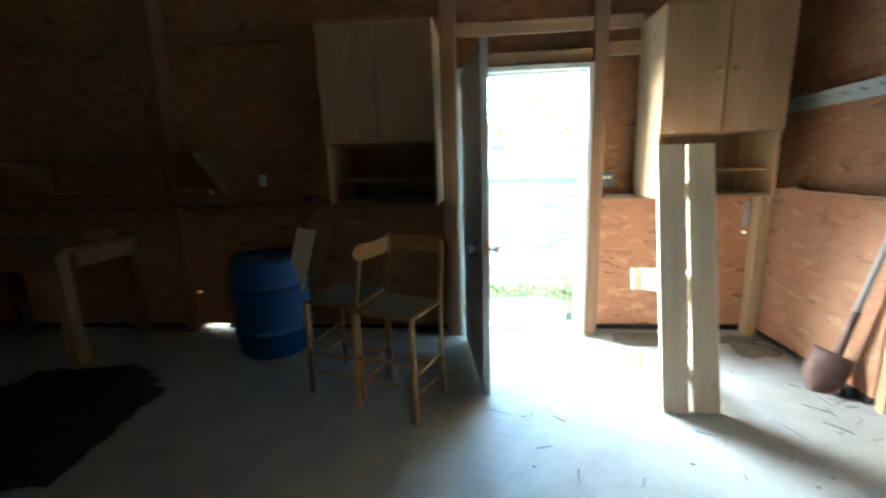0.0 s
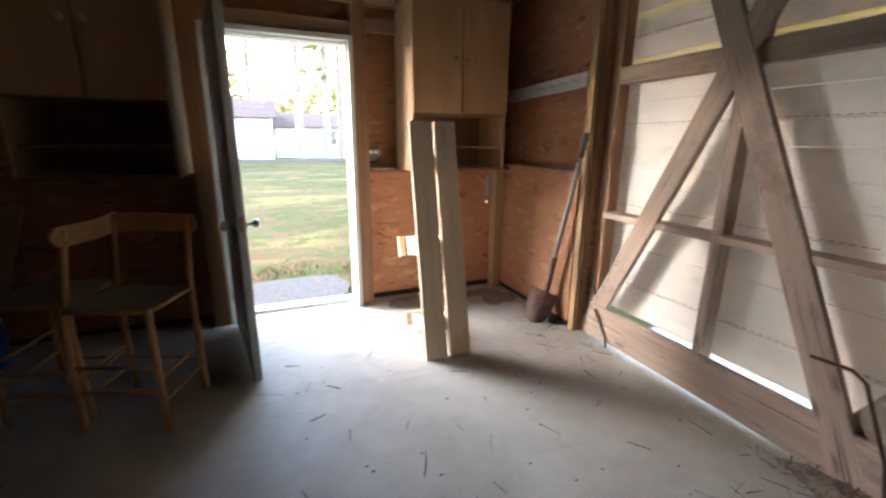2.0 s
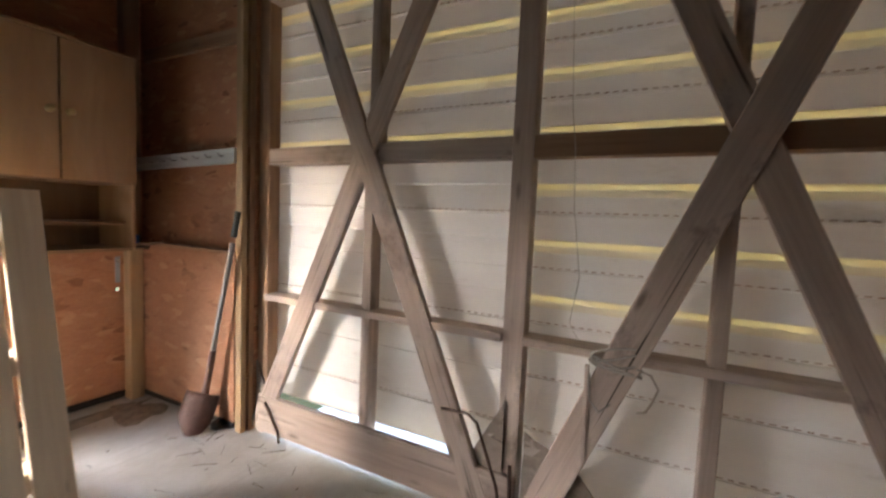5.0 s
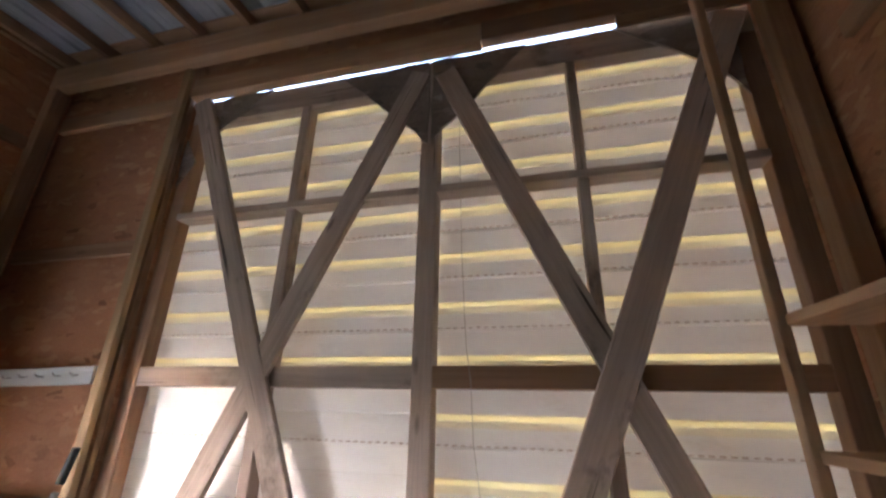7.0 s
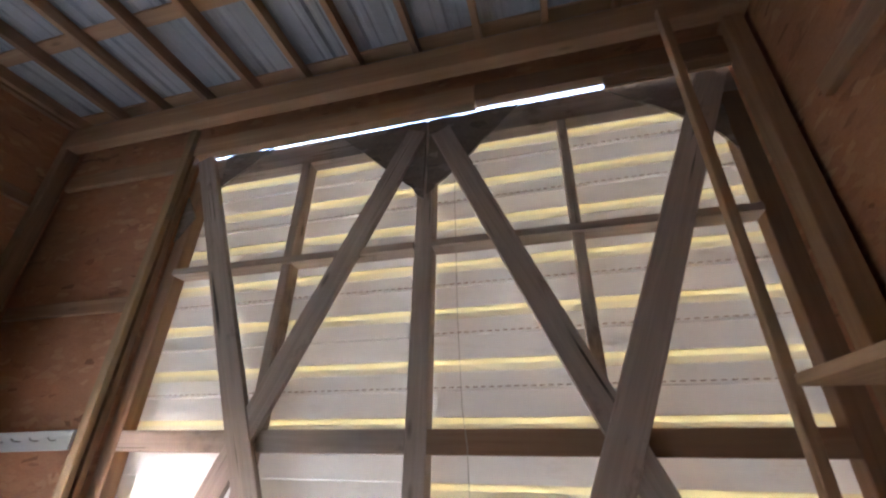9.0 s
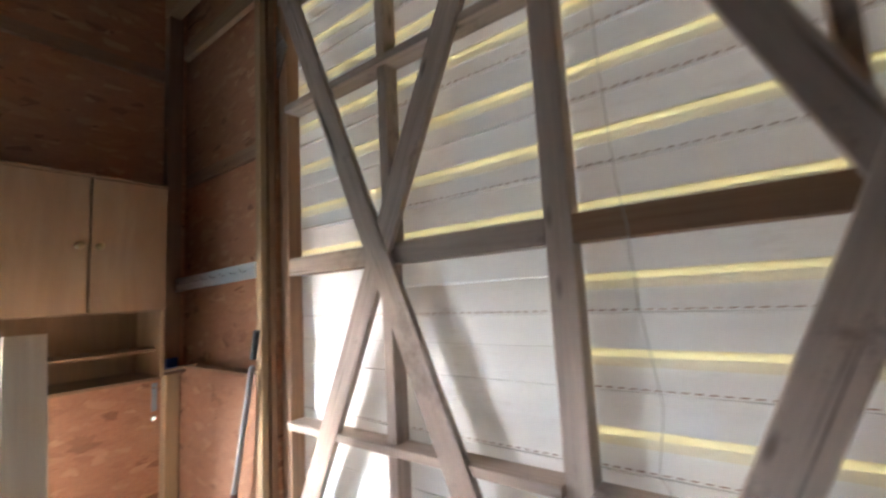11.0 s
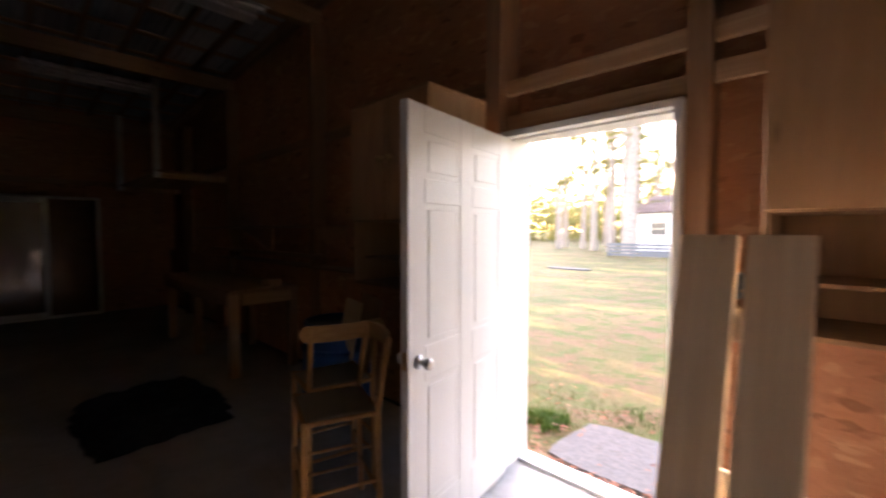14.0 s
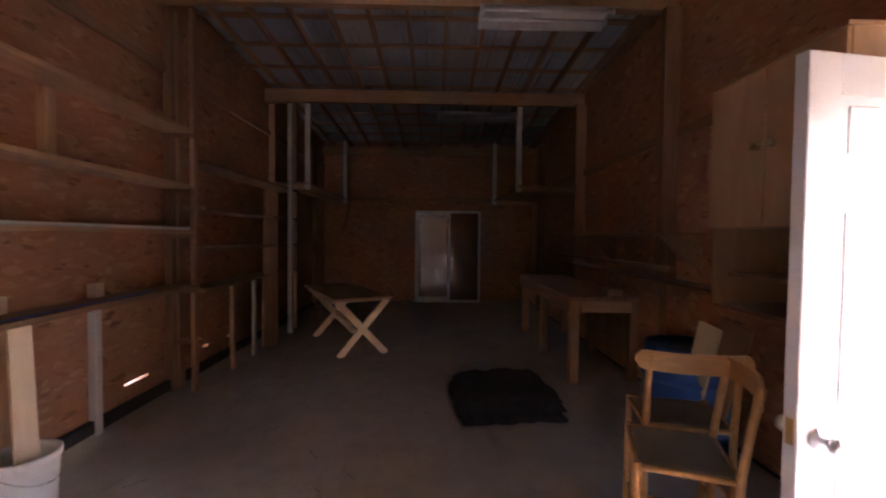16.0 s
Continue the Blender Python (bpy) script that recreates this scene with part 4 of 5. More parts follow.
# tool strip with nails on the east wall
strip = thing("tool_strip", "pale painted board with bent nails on the wall", "tool rack")
plank("board", (2.44, 2.285, 1.768), (2.44, 3.40, 1.735), 0.095, 0.022, (-1, 0, 0), PALE, strip)
for i in range(8):
    y = 2.38 + 0.125 * i
    z = 1.768 - 0.0296 * (y - 2.285)
    part("nail", bar([(2.43, y, z), (2.40, y, z - 0.003), (2.385, y + 0.004, z + 0.012)], 0.0022, 6), RUST, strip)


# ---- shovel ----
def shovel():
    o = thing("shovel", "long-handled shovel with rusty blade leaning in the corner", "shovel")
    foot, top = Vector((2.345, 2.44, 0.24)), Vector((2.388, 2.19, 1.42))
    d = (top - foot).normalized()
    part("shaft", bar([foot + d * 0.12, top - d * 0.2], 0.016, 12), SHAFT, o, smooth=True)
    part("grip", bar([top - d * 0.16, top - d * 0.15, top - d * 0.02, top], 0.0185, 12), RUBBER, o, "dark rubber grip", smooth=True)
    part("socket", bar([foot + d * 0.30, foot + d * 0.06, foot, foot + Vector((-0.015, 0.02, -0.05))], 0.02, 12, 0.024), SHOVELBLADE, o, smooth=True)
    bm = bmesh.new()
    rows = []
    for i in range(9):
        s = i / 8
        w = 0.105 * (1 - max(0, s - 0.55) ** 1.6 * 2.2)
        row = []
        for j in range(9):
            u = -1 + j / 4
            row.append(bm.verts.new((u * w, 0.035 * u * u - 0.015 + 0.05 * (s - 0.4) ** 2, -0.27 * s)))
        rows.append(row)
    for a, b in zip(rows, rows[1:]):
        for j in range(8):
            bm.faces.new((a[j], a[j + 1], b[j + 1], b[j]))
    r = bmesh.ops.solidify(bm, geom=bm.faces[:], thickness=0.003)
    part("blade", bm, SHOVELBLADE, o, "rusty curved blade", pose(2.325, 2.44, 0.252, -16, 12, -55), True)
    return o


shovel()
scrap = part("plastic_scrap", one_box(0, 0.09, 0, 0.05, 0, 0.05, 0.008), RUBBER, m=pose(2.37, 2.36, 0.0, 0, 0, 20))
tagged(scrap, "black plastic scrap beside the shovel blade", "scrap")


# ---- bench stood on end ----
def bench():
    """A two-plank pine bench standing upright on its end; local z runs along the seat, y points back to its legs."""
    o = thing("pine_bench", "new pine plank bench standing on end", "bench", pose(1.268, 2.185, 0.0, -13.2, 0.0, -1.5))
    L = 1.525
    for x0, x1, z0 in ((0.0, 0.143, 0.0), (0.166, 0.309, 0.004)):
        plank("seat_plank", ((x0 + x1) / 2, 0.019, z0), ((x0 + x1) / 2, 0.019, L), x1 - x0, 0.038, (0, -1, 0), PINE, o)
    for z in (0.22, 0.735, 1.28):
        plank("cleat", (0.02, 0.058, z), (0.29, 0.058, z), 0.09, 0.036, (0, 1, 0), PINE, o)
    for z, w, x0 in ((0.20, 0.10, 0.0), (0.735, 0.145, -0.01)):
        for x in (0.06, 0.25):
            plank("leg", (x, 0.07, z), (x, 0.43, z), w - 0.02, 0.036, (1, 0, 0), PINE, o)
        plank("foot_rail", (x0, 0.45, z), (0.31, 0.45, z), w, 0.036, (0, 1, 0), PINE, o)
    return o


bench()


# ---- chairs ----
def chair(m):
    """Honey wood chair with a tall woven seat. Local y points forward, the origin on the floor under the seat."""
    o = thing("rush_chair", "honey-coloured wooden chair with a woven rush seat and curved back rail", "chair", m, "tall chairs by the door")
    hw, hd, sh = 0.19, 0.175, 0.615
    for sx in (-1, 1):
        part("front_leg", bar([(sx * hw * 1.04, hd * 1.04, 0.0), (sx * hw, hd, sh - 0.10), (sx * hw, hd, sh + 0.004)], 0.0165, 12), HONEY, o, smooth=True)
        part("back_post", bar([(sx * hw * 1.02, -hd * 1.06, 0.0), (sx * hw, -hd, 0.30), (sx * hw, -hd, sh), (sx * hw * 1.0, -hd - 0.028, 0.82), (sx * hw, -hd - 0.055, 0.965)], 0.0165, 12), HONEY, o, smooth=True)
    for z, r in ((0.15, 0.0095), (0.27, 0.0095)):
        for sx in (-1, 1):
            part("side_stretcher", bar([(sx * hw * 1.02, -hd, z), (sx * hw * 1.02, hd, z)], r, 8), HONEY, o, smooth=True)
    for y, z in ((hd, 0.20), (hd, 0.33), (-hd, 0.20)):
        part("cross_stretcher", bar([(-hw, y, z), (hw, y, z)], 0.0095, 8), HONEY, o, smooth=True)
    for a, b in (((-hw, -hd), (hw, -hd)), ((-hw, hd), (hw, hd)), ((-hw, -hd), (-hw, hd)), ((hw, -hd), (hw, hd))):
        part("seat_rail", bar([(*a, sh - 0.012), (*b, sh - 0.012)], 0.0125, 8), HONEY, o, smooth=True)
    bm = bmesh.new()
    n = 12
    vs = {}
    for i in range(n + 1):
        for j in range(n + 1):
            u, v = -1 + 2 * i / n, -1 + 2 * j / n
            e = max(abs(u), abs(v))
            crease = 0.006 * (abs(abs(u) - abs(v)) < 0.09)
            vs[i, j] = bm.verts.new((u * (hw + 0.006), v * (hd + 0.006), sh + 0.006 - 0.012 * (1 - e) - crease - (0.012 if e > 0.99 else 0)))
    for i in range(n):
        for j in range(n):
            bm.faces.new((vs[i, j], vs[i + 1, j], vs[i + 1, j + 1], vs[i, j + 1]))
    bmesh.ops.solidify(bm, geom=bm.faces[:], thickness=0.022)
    part("seat", bm, RUSH, o, "grey-brown woven rush seat", smooth=True)
    bm = bmesh.new()
    rows = []
    m_ = 22
    for i in range(m_ + 1):
        u = -1 + 2 * i / m_
        x = u * 0.25
        y = -hd - 0.062 - 0.055 * (1 - u * u) + 0.03
        hh = 0.046 * (1 - max(0, abs(u) - 0.86) ** 2 * 38)
        hh = max(hh, 0.012)
        zc = 0.935
        tdir = 0.014
        rows.append([bm.verts.new((x, y - tdir / 2, zc - hh)), bm.verts.new((x, y + tdir / 2, zc - hh)), bm.verts.new((x, y + tdir / 2, zc + hh)), bm.verts.new((x, y - tdir / 2, zc + hh))])
    for a, b in zip(rows, rows[1:]):
        for k in range(4):
            bm.faces.new((a[k], a[(k + 1) % 4], b[(k + 1) % 4], b[k]))
    bm.faces.new(rows[0][::-1])
    bm.faces.new(rows[-1])
    part("back_rail", bm, HONEY, o, "broad curved back rail")
    return o


def facing(cx, cy, fx, fy):
    return pose(cx, cy, 0, 0, 0, math.degrees(math.atan2(fy, fx)) - 90)


chair_a = chair(facing(-0.235, 2.27, -0.35, -0.935))
chair_b = copy_thing(chair_a, facing(-0.61, 2.485, -0.97, 0.23))


# ---- blue barrel ----
barrel = thing("plastic_barrel", "blue plastic barrel with an open top", "barrel", pose(-1.40, 3.02, 0))
prof = [(0.255, 0.0), (0.272, 0.012), (0.280, 0.05), (0.285, 0.20), (0.292, 0.215), (0.292, 0.235), (0.285, 0.25), (0.288, 0.42), (0.288, 0.58), (0.285, 0.60), (0.293, 0.615), (0.293, 0.635), (0.285, 0.65), (0.280, 0.80), (0.272, 0.845), (0.262, 0.86), (0.250, 0.855), (0.252, 0.78), (0.262, 0.30), (0.25, 0.03)]
prof = [(r_, 0.88 * z) for r_, z in prof]
part("shell", lathe(prof, 40), BLUE, barrel, smooth=True)
for z, r_ in ((0.198, 0.2925), (0.55, 0.2935)):
    part("rolling_hoop", lathe([(r_ - 0.012, -0.022), (r_ + 0.004, -0.012), (r_ + 0.007, 0.0), (r_ + 0.004, 0.012), (r_ - 0.012, 0.022)], 40), BLUE, barrel, m=pose(0, 0, z), smooth=True)
part("rim", lathe([(0.246, 0.0), (0.274, 0.0), (0.280, 0.012), (0.274, 0.026), (0.250, 0.026), (0.246, 0.012)], 40), BLUE, barrel, m=pose(0, 0, 0.738), smooth=True)
board_in = plank("fibreboard_offcut", (-1.32, 2.93, 0.06), (-1.03, 2.93, 0.97), 0.14, 0.018, (0.5, -1, 0), CARD)
tagged(board_in, "tan fibreboard offcut standing in the barrel", "board")
board_in2 = plank("fibreboard_offcut", (-1.29, 3.05, 0.06), (-0.99, 3.07, 0.99), 0.20, 0.016, (0.3, -1, 0), CABINET_SHADED)
tagged(board_in2, "brown board offcut standing in the barrel", "board")


# ---- folded black blanket ----
def blanket():
    r = random.Random(4)
    o = thing("folded_blanket", "crumpled black fabric folded flat on the concrete", "blanket", pose(-2.20, 1.86, 0.0, 0, 0, 6))
    for k, (z0, s) in enumerate(((0.0, 1.0), (0.075, 0.97), (0.145, 0.92))):
        bm = bmesh.new()
        n, m = 22, 20
        vs = {}
        for i in range(n + 1):
            for j in range(m + 1):
                u, v = -1 + 2 * i / n, -1 + 2 * j / m
                e = max(abs(u), abs(v))
                w = noise.noise(Vector((u * 2.2, v * 2.2, k * 3.1)))
                w2 = noise.noise(Vector((u * 6, v * 6, k * 5.7 + 2)))
                lim = 1 + 0.05 * noise.noise(Vector((3 * u, 3 * v, k + 9.0)))
                z = z0 + 0.078 * (1 - max(0, e - 0.86) / 0.14 * 0.95) + 0.026 * w + 0.016 * w2
                vs[i, j] = bm.verts.new((u * 0.40 * s * lim, v * 0.44 * s * lim, max(z0 + 0.004, z)))
        for i in range(n):
            for j in range(m):
                bm.faces.new((vs[i, j], vs[i + 1, j], vs[i + 1, j + 1], vs[i, j + 1]))
        ext = bmesh.ops.solidify(bm, geom=bm.faces[:], thickness=0.006)
        for v in bm.verts:
            v.co.z = max(v.co.z, 0.002)
        part("fold", bm, FABRIC, o, smooth=True)
    return o


blanket()


# ---- trestle table ----
def trestle_table():
    o = thing("trestle_table", "pale wooden table on crossed X legs", "table", pose(-4.32, 0.05, 0, 0, 0, 29))
    for i in range(5):
        plank("top_board", (-0.85, -0.36 + 0.145 * i, 0.735), (0.82, -0.36 + 0.145 * i, 0.735), 0.14, 0.028, (0, 0, 1), STUD, o)
    for x in (-0.62, 0.62):
        plank("leg", (x, -0.33, 0.0), (x, 0.30, 0.69), 0.085, 0.034, (1, 0, 0), PINE, o)
        plank("leg", (x + 0.036, 0.27, 0.0), (x + 0.036, -0.36, 0.69), 0.085, 0.034, (1, 0, 0), PINE, o)
        plank("batten", (x + 0.018, -0.42, 0.70), (x + 0.018, 0.29, 0.70), 0.04, 0.04, (0, 0, 1), PINE, o)
    plank("stretcher", (-0.60, -0.03, 0.345), (0.62, -0.03, 0.345), 0.07, 0.03, (0, 1, 0), STUD, o)
    return o


trestle_table()


# ---- workbench along the north wall ----
wb = thing("workbench", "rough brown timber workbench along the wall", "workbench")
for i in range(5):
    rail_x("top_board", -5.25, -2.72, 2.62 + 0.145 * i, 2.755 + 0.145 * i, 0.86, 0.90, BROWN, wb)
for x in (-2.82, -4.0, -5.15):
    for y in (2.64, 3.26):
        post("leg", x - 0.045, x + 0.045, y, y + 0.09, 0.0, 0.86, STUD if y < 3 else BROWN, wb)
rail_x("apron", -5.2, -2.75, 2.60, 2.62, 0.74, 0.87, BROWN, wb)
rail_y("apron", -2.77, -2.73, 2.74, 3.25, 0.74, 0.859, STUD, wb)
vise = part("wood_offcut", one_box(-2.95, -2.79, 3.02, 3.18, 0.901, 0.97, 0.004), STUD)
tagged(vise, "short timber offcut lying on the workbench", "offcut")
nshelf = thing("wall_shelf", "dim brown wall shelf with a triangular bracket", "shelf")
rail_x("board", -5.0, -1.9, 3.02, 3.45, 1.53, 1.555, BROWN, nshelf)
part("bracket", prism([(3.44, 1.53), (3.06, 1.53), (3.44, 1.20)], 0.03), STUD, nshelf, m=pose(-1.95, 0, 0))
part("bracket", prism([(3.44, 1.53), (3.06, 1.53), (3.44, 1.20)], 0.03), BROWN, nshelf, m=pose(-3.6, 0, 0))
rail_x("lower_board", -5.0, -1.9, 3.15, 3.21, 1.23, 1.27, BROWN, nshelf)
sw = part("wall_outlet", one_box(-1.62, -1.57, 3.42, 3.452, 1.27, 1.37, 0.004), WHITEPLASTIC)
tagged(sw, "small white outlet box on the wall", "outlet")


# ---- shelving along the south wall ----
rack = thing("wall_shelving", "long timber shelving rack built against the wall", "shelving")
for x0, x1, y0, y1, mat in ((-2.56, -2.49, -1.075, -1.035, STUD), (-2.55, -2.48, -1.31, -1.24, BROWN), (2.27, 2.32, -0.885, -0.845, STUD)):
    post("upright", x0, x1, y0, y1, 0.0, roof_z(x0) - 0.19, mat, rack)
for z, mat in ((2.455, STUD), (1.94, STUD), (1.52, STUD), (1.01, BROWN)):
    plank("shelf_board", (-2.58, -1.175, z), (2.30 if z < 2.2 else 0.7, -1.0 if z < 2.2 else -1.06, z), 0.26 if z > 1.2 else 0.28, 0.035, (0, 0, 1), mat, rack, wobble=0.004)
    rail_y("shelf_arm", -2.49, -2.45, -1.30, -1.04, z - 0.06, z - 0.02, BROWN, rack)
rail_y("shelf_arm", -2.62, -2.56, -1.30, -1.04, 0.44, 0.48, BROWN, rack)
post("prop", -1.66, -1.60, -1.312, -1.25, 0.0, 0.985, PALE, rack)
post("prop", -0.98, -0.90, -1.312, -1.25, 0.0, 0.985, STUD, rack)
post("upper_prop", -1.3, -1.23, -1.31, -1.24, 2.0, 2.43, STUD, rack)
rack2 = thing("wall_shelving", "dark timber shelving against the far wall", "shelving")
for z in (2.2, 1.75, 1.35, 0.95):
    plank("shelf_board", (-5.35, -1.15, z), (-2.62, -1.15, z), 0.30, 0.035, (0, 0, 1), BROWN, rack2)
for x in (-3.2, -3.75, -4.5, -5.3):
    post("upright", x - 0.03, x + 0.03, -1.04, -1.0, 0.0, 0.93, PALE if x == -3.75 else STUD, rack2)
post("upright", -5.36, -5.28, -1.06, -1.0, 0.93, roof_z(-5.3) - 0.05, BROWN, rack2)
blue = part("blue_plastic_strip", lumber(2.3, 0.06, 0.004, 0.001, 0.004), BLUETARP, m=along((-2.0, -1.07, 1.032), (0.25, -1.02, 1.032)))
tagged(blue, "strip of blue plastic along the shelf edge", "plastic strip")
pipe = part("plastic_pipe", bar([(-2.45, -1.06, 1.552), (0.3, -1.0, 1.552)], 0.012, 8), WHITEPLASTIC)
tagged(pipe, "pale plastic pipe lying on the shelf", "pipe")
for x in (-1.63, -0.92):
    b_ = part("timber_offcut", one_box(x - 0.04, x + 0.04, -1.305, -1.235, 1.0285, 1.13, 0.003), PINE)
    tagged(b_, "short pale timber offcut standing on the shelf", "offcut", "offcuts on the shelf")

bucket = thing("bucket", "dirty white plastic bucket on the concrete", "bucket", pose(-0.72, -0.93, 0))
part("shell", lathe([(0.125, 0.0), (0.13, 0.01), (0.15, 0.30), (0.158, 0.305), (0.158, 0.335), (0.148, 0.34), (0.14, 0.30), (0.12, 0.02)], 32), WHITEPLASTIC, bucket, smooth=True)
part("handle", bar([(0.155 * math.cos(a), 0.155 * math.sin(a), 0.29 - 0.10 * math.sin(a)) for a in [math.pi * i / 12 for i in range(13)]], 0.003, 6), NICKEL, bucket)
leanb = plank("leaning_board", (-0.72, -0.90, 0.03), (-0.80, -1.02, 0.99), 0.10, 0.038, (0.6, 1, 0), PINE)
tagged(leanb, "pale pine board standing in the bucket", "board")
dark_plank = plank("dark_plank", (-4.05, -0.95, 0.02), (-4.5, -1.1, 2.1), 0.22, 0.035, (0.6, 1, 0), BROWN)
tagged(dark_plank, "dark wide plank leaning on the shelving", "plank")

# ---- hanging lofts and lights at the far end ----
for sgn, y0, y1 in ((-1, -1.28, -0.69), (1, 2.49, 3.42)):
    lf = thing("hanging_loft", "timber storage loft hung from the roof beams", "loft")
    yy = y1 - 0.04 if sgn < 0 else y0
    for x in (-4.95, -7.6):
        z = roof_z(x) - 0.01
        post("hanger", x - 0.02, x + 0.02, yy - 0.03, yy + 0.05, 2.20, z, PALE, lf)
        rail_y("bearer", x - 0.06, x - 0.022, y0, y1, 2.20, 2.28, STUD, lf)
    for i in range(3):
        w = (y1 - y0) / 3
        rail_x("loft_board", -8.1, -4.9, y0 + i * w, y0 + (i + 1) * w - 0.01, 2.282, 2.30, BROWN, lf)
pole = post("tall_post", -4.97, -4.90, -1.01, -0.95, 0.0, roof_z(-4.9) - 0.01, PALE)
tagged(pole, "pale upright timber post", "post")
dbrace = plank("loft_brace", (-8.12, -0.9, 1.6), (-7.3, -0.55, 2.19), 0.09, 0.035, (0, 1, 0), BROWN)
tagged(dbrace, "diagonal timber brace under the loft", "brace")


def tube_light(x, y0, y1, z, label):
    o = thing("tube_light", label, "tube light", pose(x, (y0 + y1) / 2, z), "tube lights")
    h = (y1 - y0) / 2
    bm = bmesh.new()
    rows = []
    prof = [(-0.20, -0.035), (-0.19, -0.02), (-0.06, 0.05), (0.06, 0.05), (0.19, -0.02), (0.20, -0.035)]
    for y in (-h, h):
        rows.append([bm.verts.new((xx, y, zz)) for xx, zz in prof])
    for k in range(5):
        bm.faces.new((rows[0][k], rows[0][k + 1], rows[1][k + 1], rows[1][k]))
    bmesh.ops.solidify(bm, geom=bm.faces[:], thickness=0.003)
    part("reflector", bm, FIXTURE, o)
    for xx in (-0.085, 0.085):
        part("tube", bar([(xx, -h + 0.02, -0.005), (xx, h - 0.02, -0.005)], 0.016, 10), TUBE, o, "white unlit fluorescent tube", smooth=True)
        for s in (-1, 1):
            part("socket", one_box(xx - 0.018, xx + 0.018, s * (h - 0.01) - 0.01, s * (h - 0.01) + 0.01, -0.03, 0.03, 0.002), FIXTURE, o)
    for s in (-1, 1):
        part("chain", bar([(0, s * h * 0.7, 0.045), (0, s * h * 0.7, roof_z(x) + 0.02 - z)], 0.004, 6), NICKEL, o)
    part("ballast_cover", one_box(-0.05, 0.05, -h + 0.04, h - 0.04, 0.0, 0.045, 0.006), FIXTURE, o)
    return o


tube_light(-2.18, 1.60, 2.74, roof_z(-2.18) - 0.37, "white two-tube fluorescent light hung under a beam")
tube_light(-5.0, 1.25, 2.48, roof_z(-5.0) - 0.30, "white two-tube fluorescent light hung under a beam")

# sliding glass door leaning on the west wall
gd = thing("patio_door", "old white-framed sliding glass door leaning on the wall", "glass door", pose(-8.07, 0.77, 0.0, 0, -2.0, 0))
FW, FH = 1.49, 2.09
for nm, y0, y1, z0, z1 in (("frame_side", 0.0, 0.045, 0.0, FH), ("frame_side", FW - 0.045, FW, 0.0, FH), ("frame_head", 0.045, FW - 0.045, FH - 0.045, FH), ("frame_sill", 0.045, FW - 0.045, 0.0, 0.045)):
    part(nm, one_box(-0.04, 0.04, y0, y1, z0, z1, 0.003), ALU, gd)
sash = part("sash", one_box(-0.006, 0.03, 0.05, 0.10, 0.05, FH - 0.05, 0.003), ALU, gd)
part("sash_stile", one_box(-0.006, 0.03, 0.74, 0.80, 0.05, FH - 0.05, 0.003), ALU, gd)
part("sash_rail", one_box(-0.006, 0.03, 0.10, 0.74, 0.05, 0.12, 0.003), ALU, gd)
part("sash_rail", one_box(-0.006, 0.03, 0.10, 0.74, FH - 0.12, FH - 0.05, 0.003), ALU, gd)
part("glass_pane", one_box(0.008, 0.013, 0.10, 0.74, 0.12, FH - 0.12, 0), PANE, gd)
part("glass_pane", one_box(-0.02, -0.015, 0.74, FW - 0.045, 0.05, FH - 0.05, 0), PANE, gd)

# ---- outside ----
GZ = -0.07


def ground_sheet():
    bm = bmesh.new()
    xs = [-2500, -400, -120, -60, -40, -28] + [-20 + 1.6 * i for i in range(26)] + [28, 40, 60, 120, 400, 2500]
    ys = [-2500, -400, -60, -20, -8, 3.5] + [5 + 1.8 * i for i in range(22)] + [48, 60, 90, 150, 400, 2500]
    vs = {}
    for i, x in enumerate(xs):
        for j, y in enumerate(ys):
            near = math.hypot(x, y) < 55 and y > 4.5
            vs[i, j] = bm.verts.new((x, y, GZ + (0.09 * noise.noise(Vector((x * 0.16, y * 0.16, 0.3))) - 0.03 if near else 0.0)))
    for i in range(len(xs) - 1):
        for j in range(len(ys) - 1):
            bm.faces.new((vs[i, j], vs[i + 1, j], vs[i + 1, j + 1], vs[i, j + 1]))
    return bm


tagged(part("ground", ground_sheet(), LAWN, smooth=True), "patchy dry lawn with fallen needles, bare spots and sun streaks in its colour", "lawn", kind="structure")


def flat_patch(name, cx, cy, rx, ry, z, mat, label, seed, cat):
    r = random.Random(seed)
    bm = bmesh.new()
    m = 26
    ring = []
    for k in range(m):
        a = 2 * math.pi * k / m
        c, s = math.cos(a), math.sin(a)
        f = 1 / max(abs(c), abs(s)) ** 0.75
        j = 1 + r.uniform(-0.05, 0.05)
        ring.append((cx + rx * c * f * j, cy + ry * s * f * j))
    top = [bm.verts.new((x, y, z)) for x, y in ring]
    low = [bm.verts.new((x, y, z - 0.06)) for x, y in ring]
    bm.faces.new(top)
    for k in range(m):
        bm.faces.new((top[k], low[k], low[(k + 1) % m], top[(k + 1) % m]))
    return tagged(part(name, bm, mat), label, cat, kind="structure")


tagged(new("leaf_litter", leaf_litter()), "reddish dead leaves along the doorstep", "leaf litter", kind="stuff")
flat_patch("pavement", 0.62, 4.02, 0.46, 0.36, GZ + 0.03, GRAVEL, "grey gravel pad outside the entry door", 2, "gravel pad")
# Pale slab added so that the gap under the siding shows bright.
o = part("apron", one_box(2.72, 4.6, -1.0, 2.1, GZ - 0.05, GZ + 0.03, 0.01), CONCRETE)
tagged(o, "pale concrete apron added outside the tall door to brighten its bottom gap", "apron", kind="structure")
flat_patch("pavement", -6.9, 17.6, 0.9, 0.35, GZ + 0.025, GRAVEL, "grey stone slab in the lawn", 6, "stone slab")


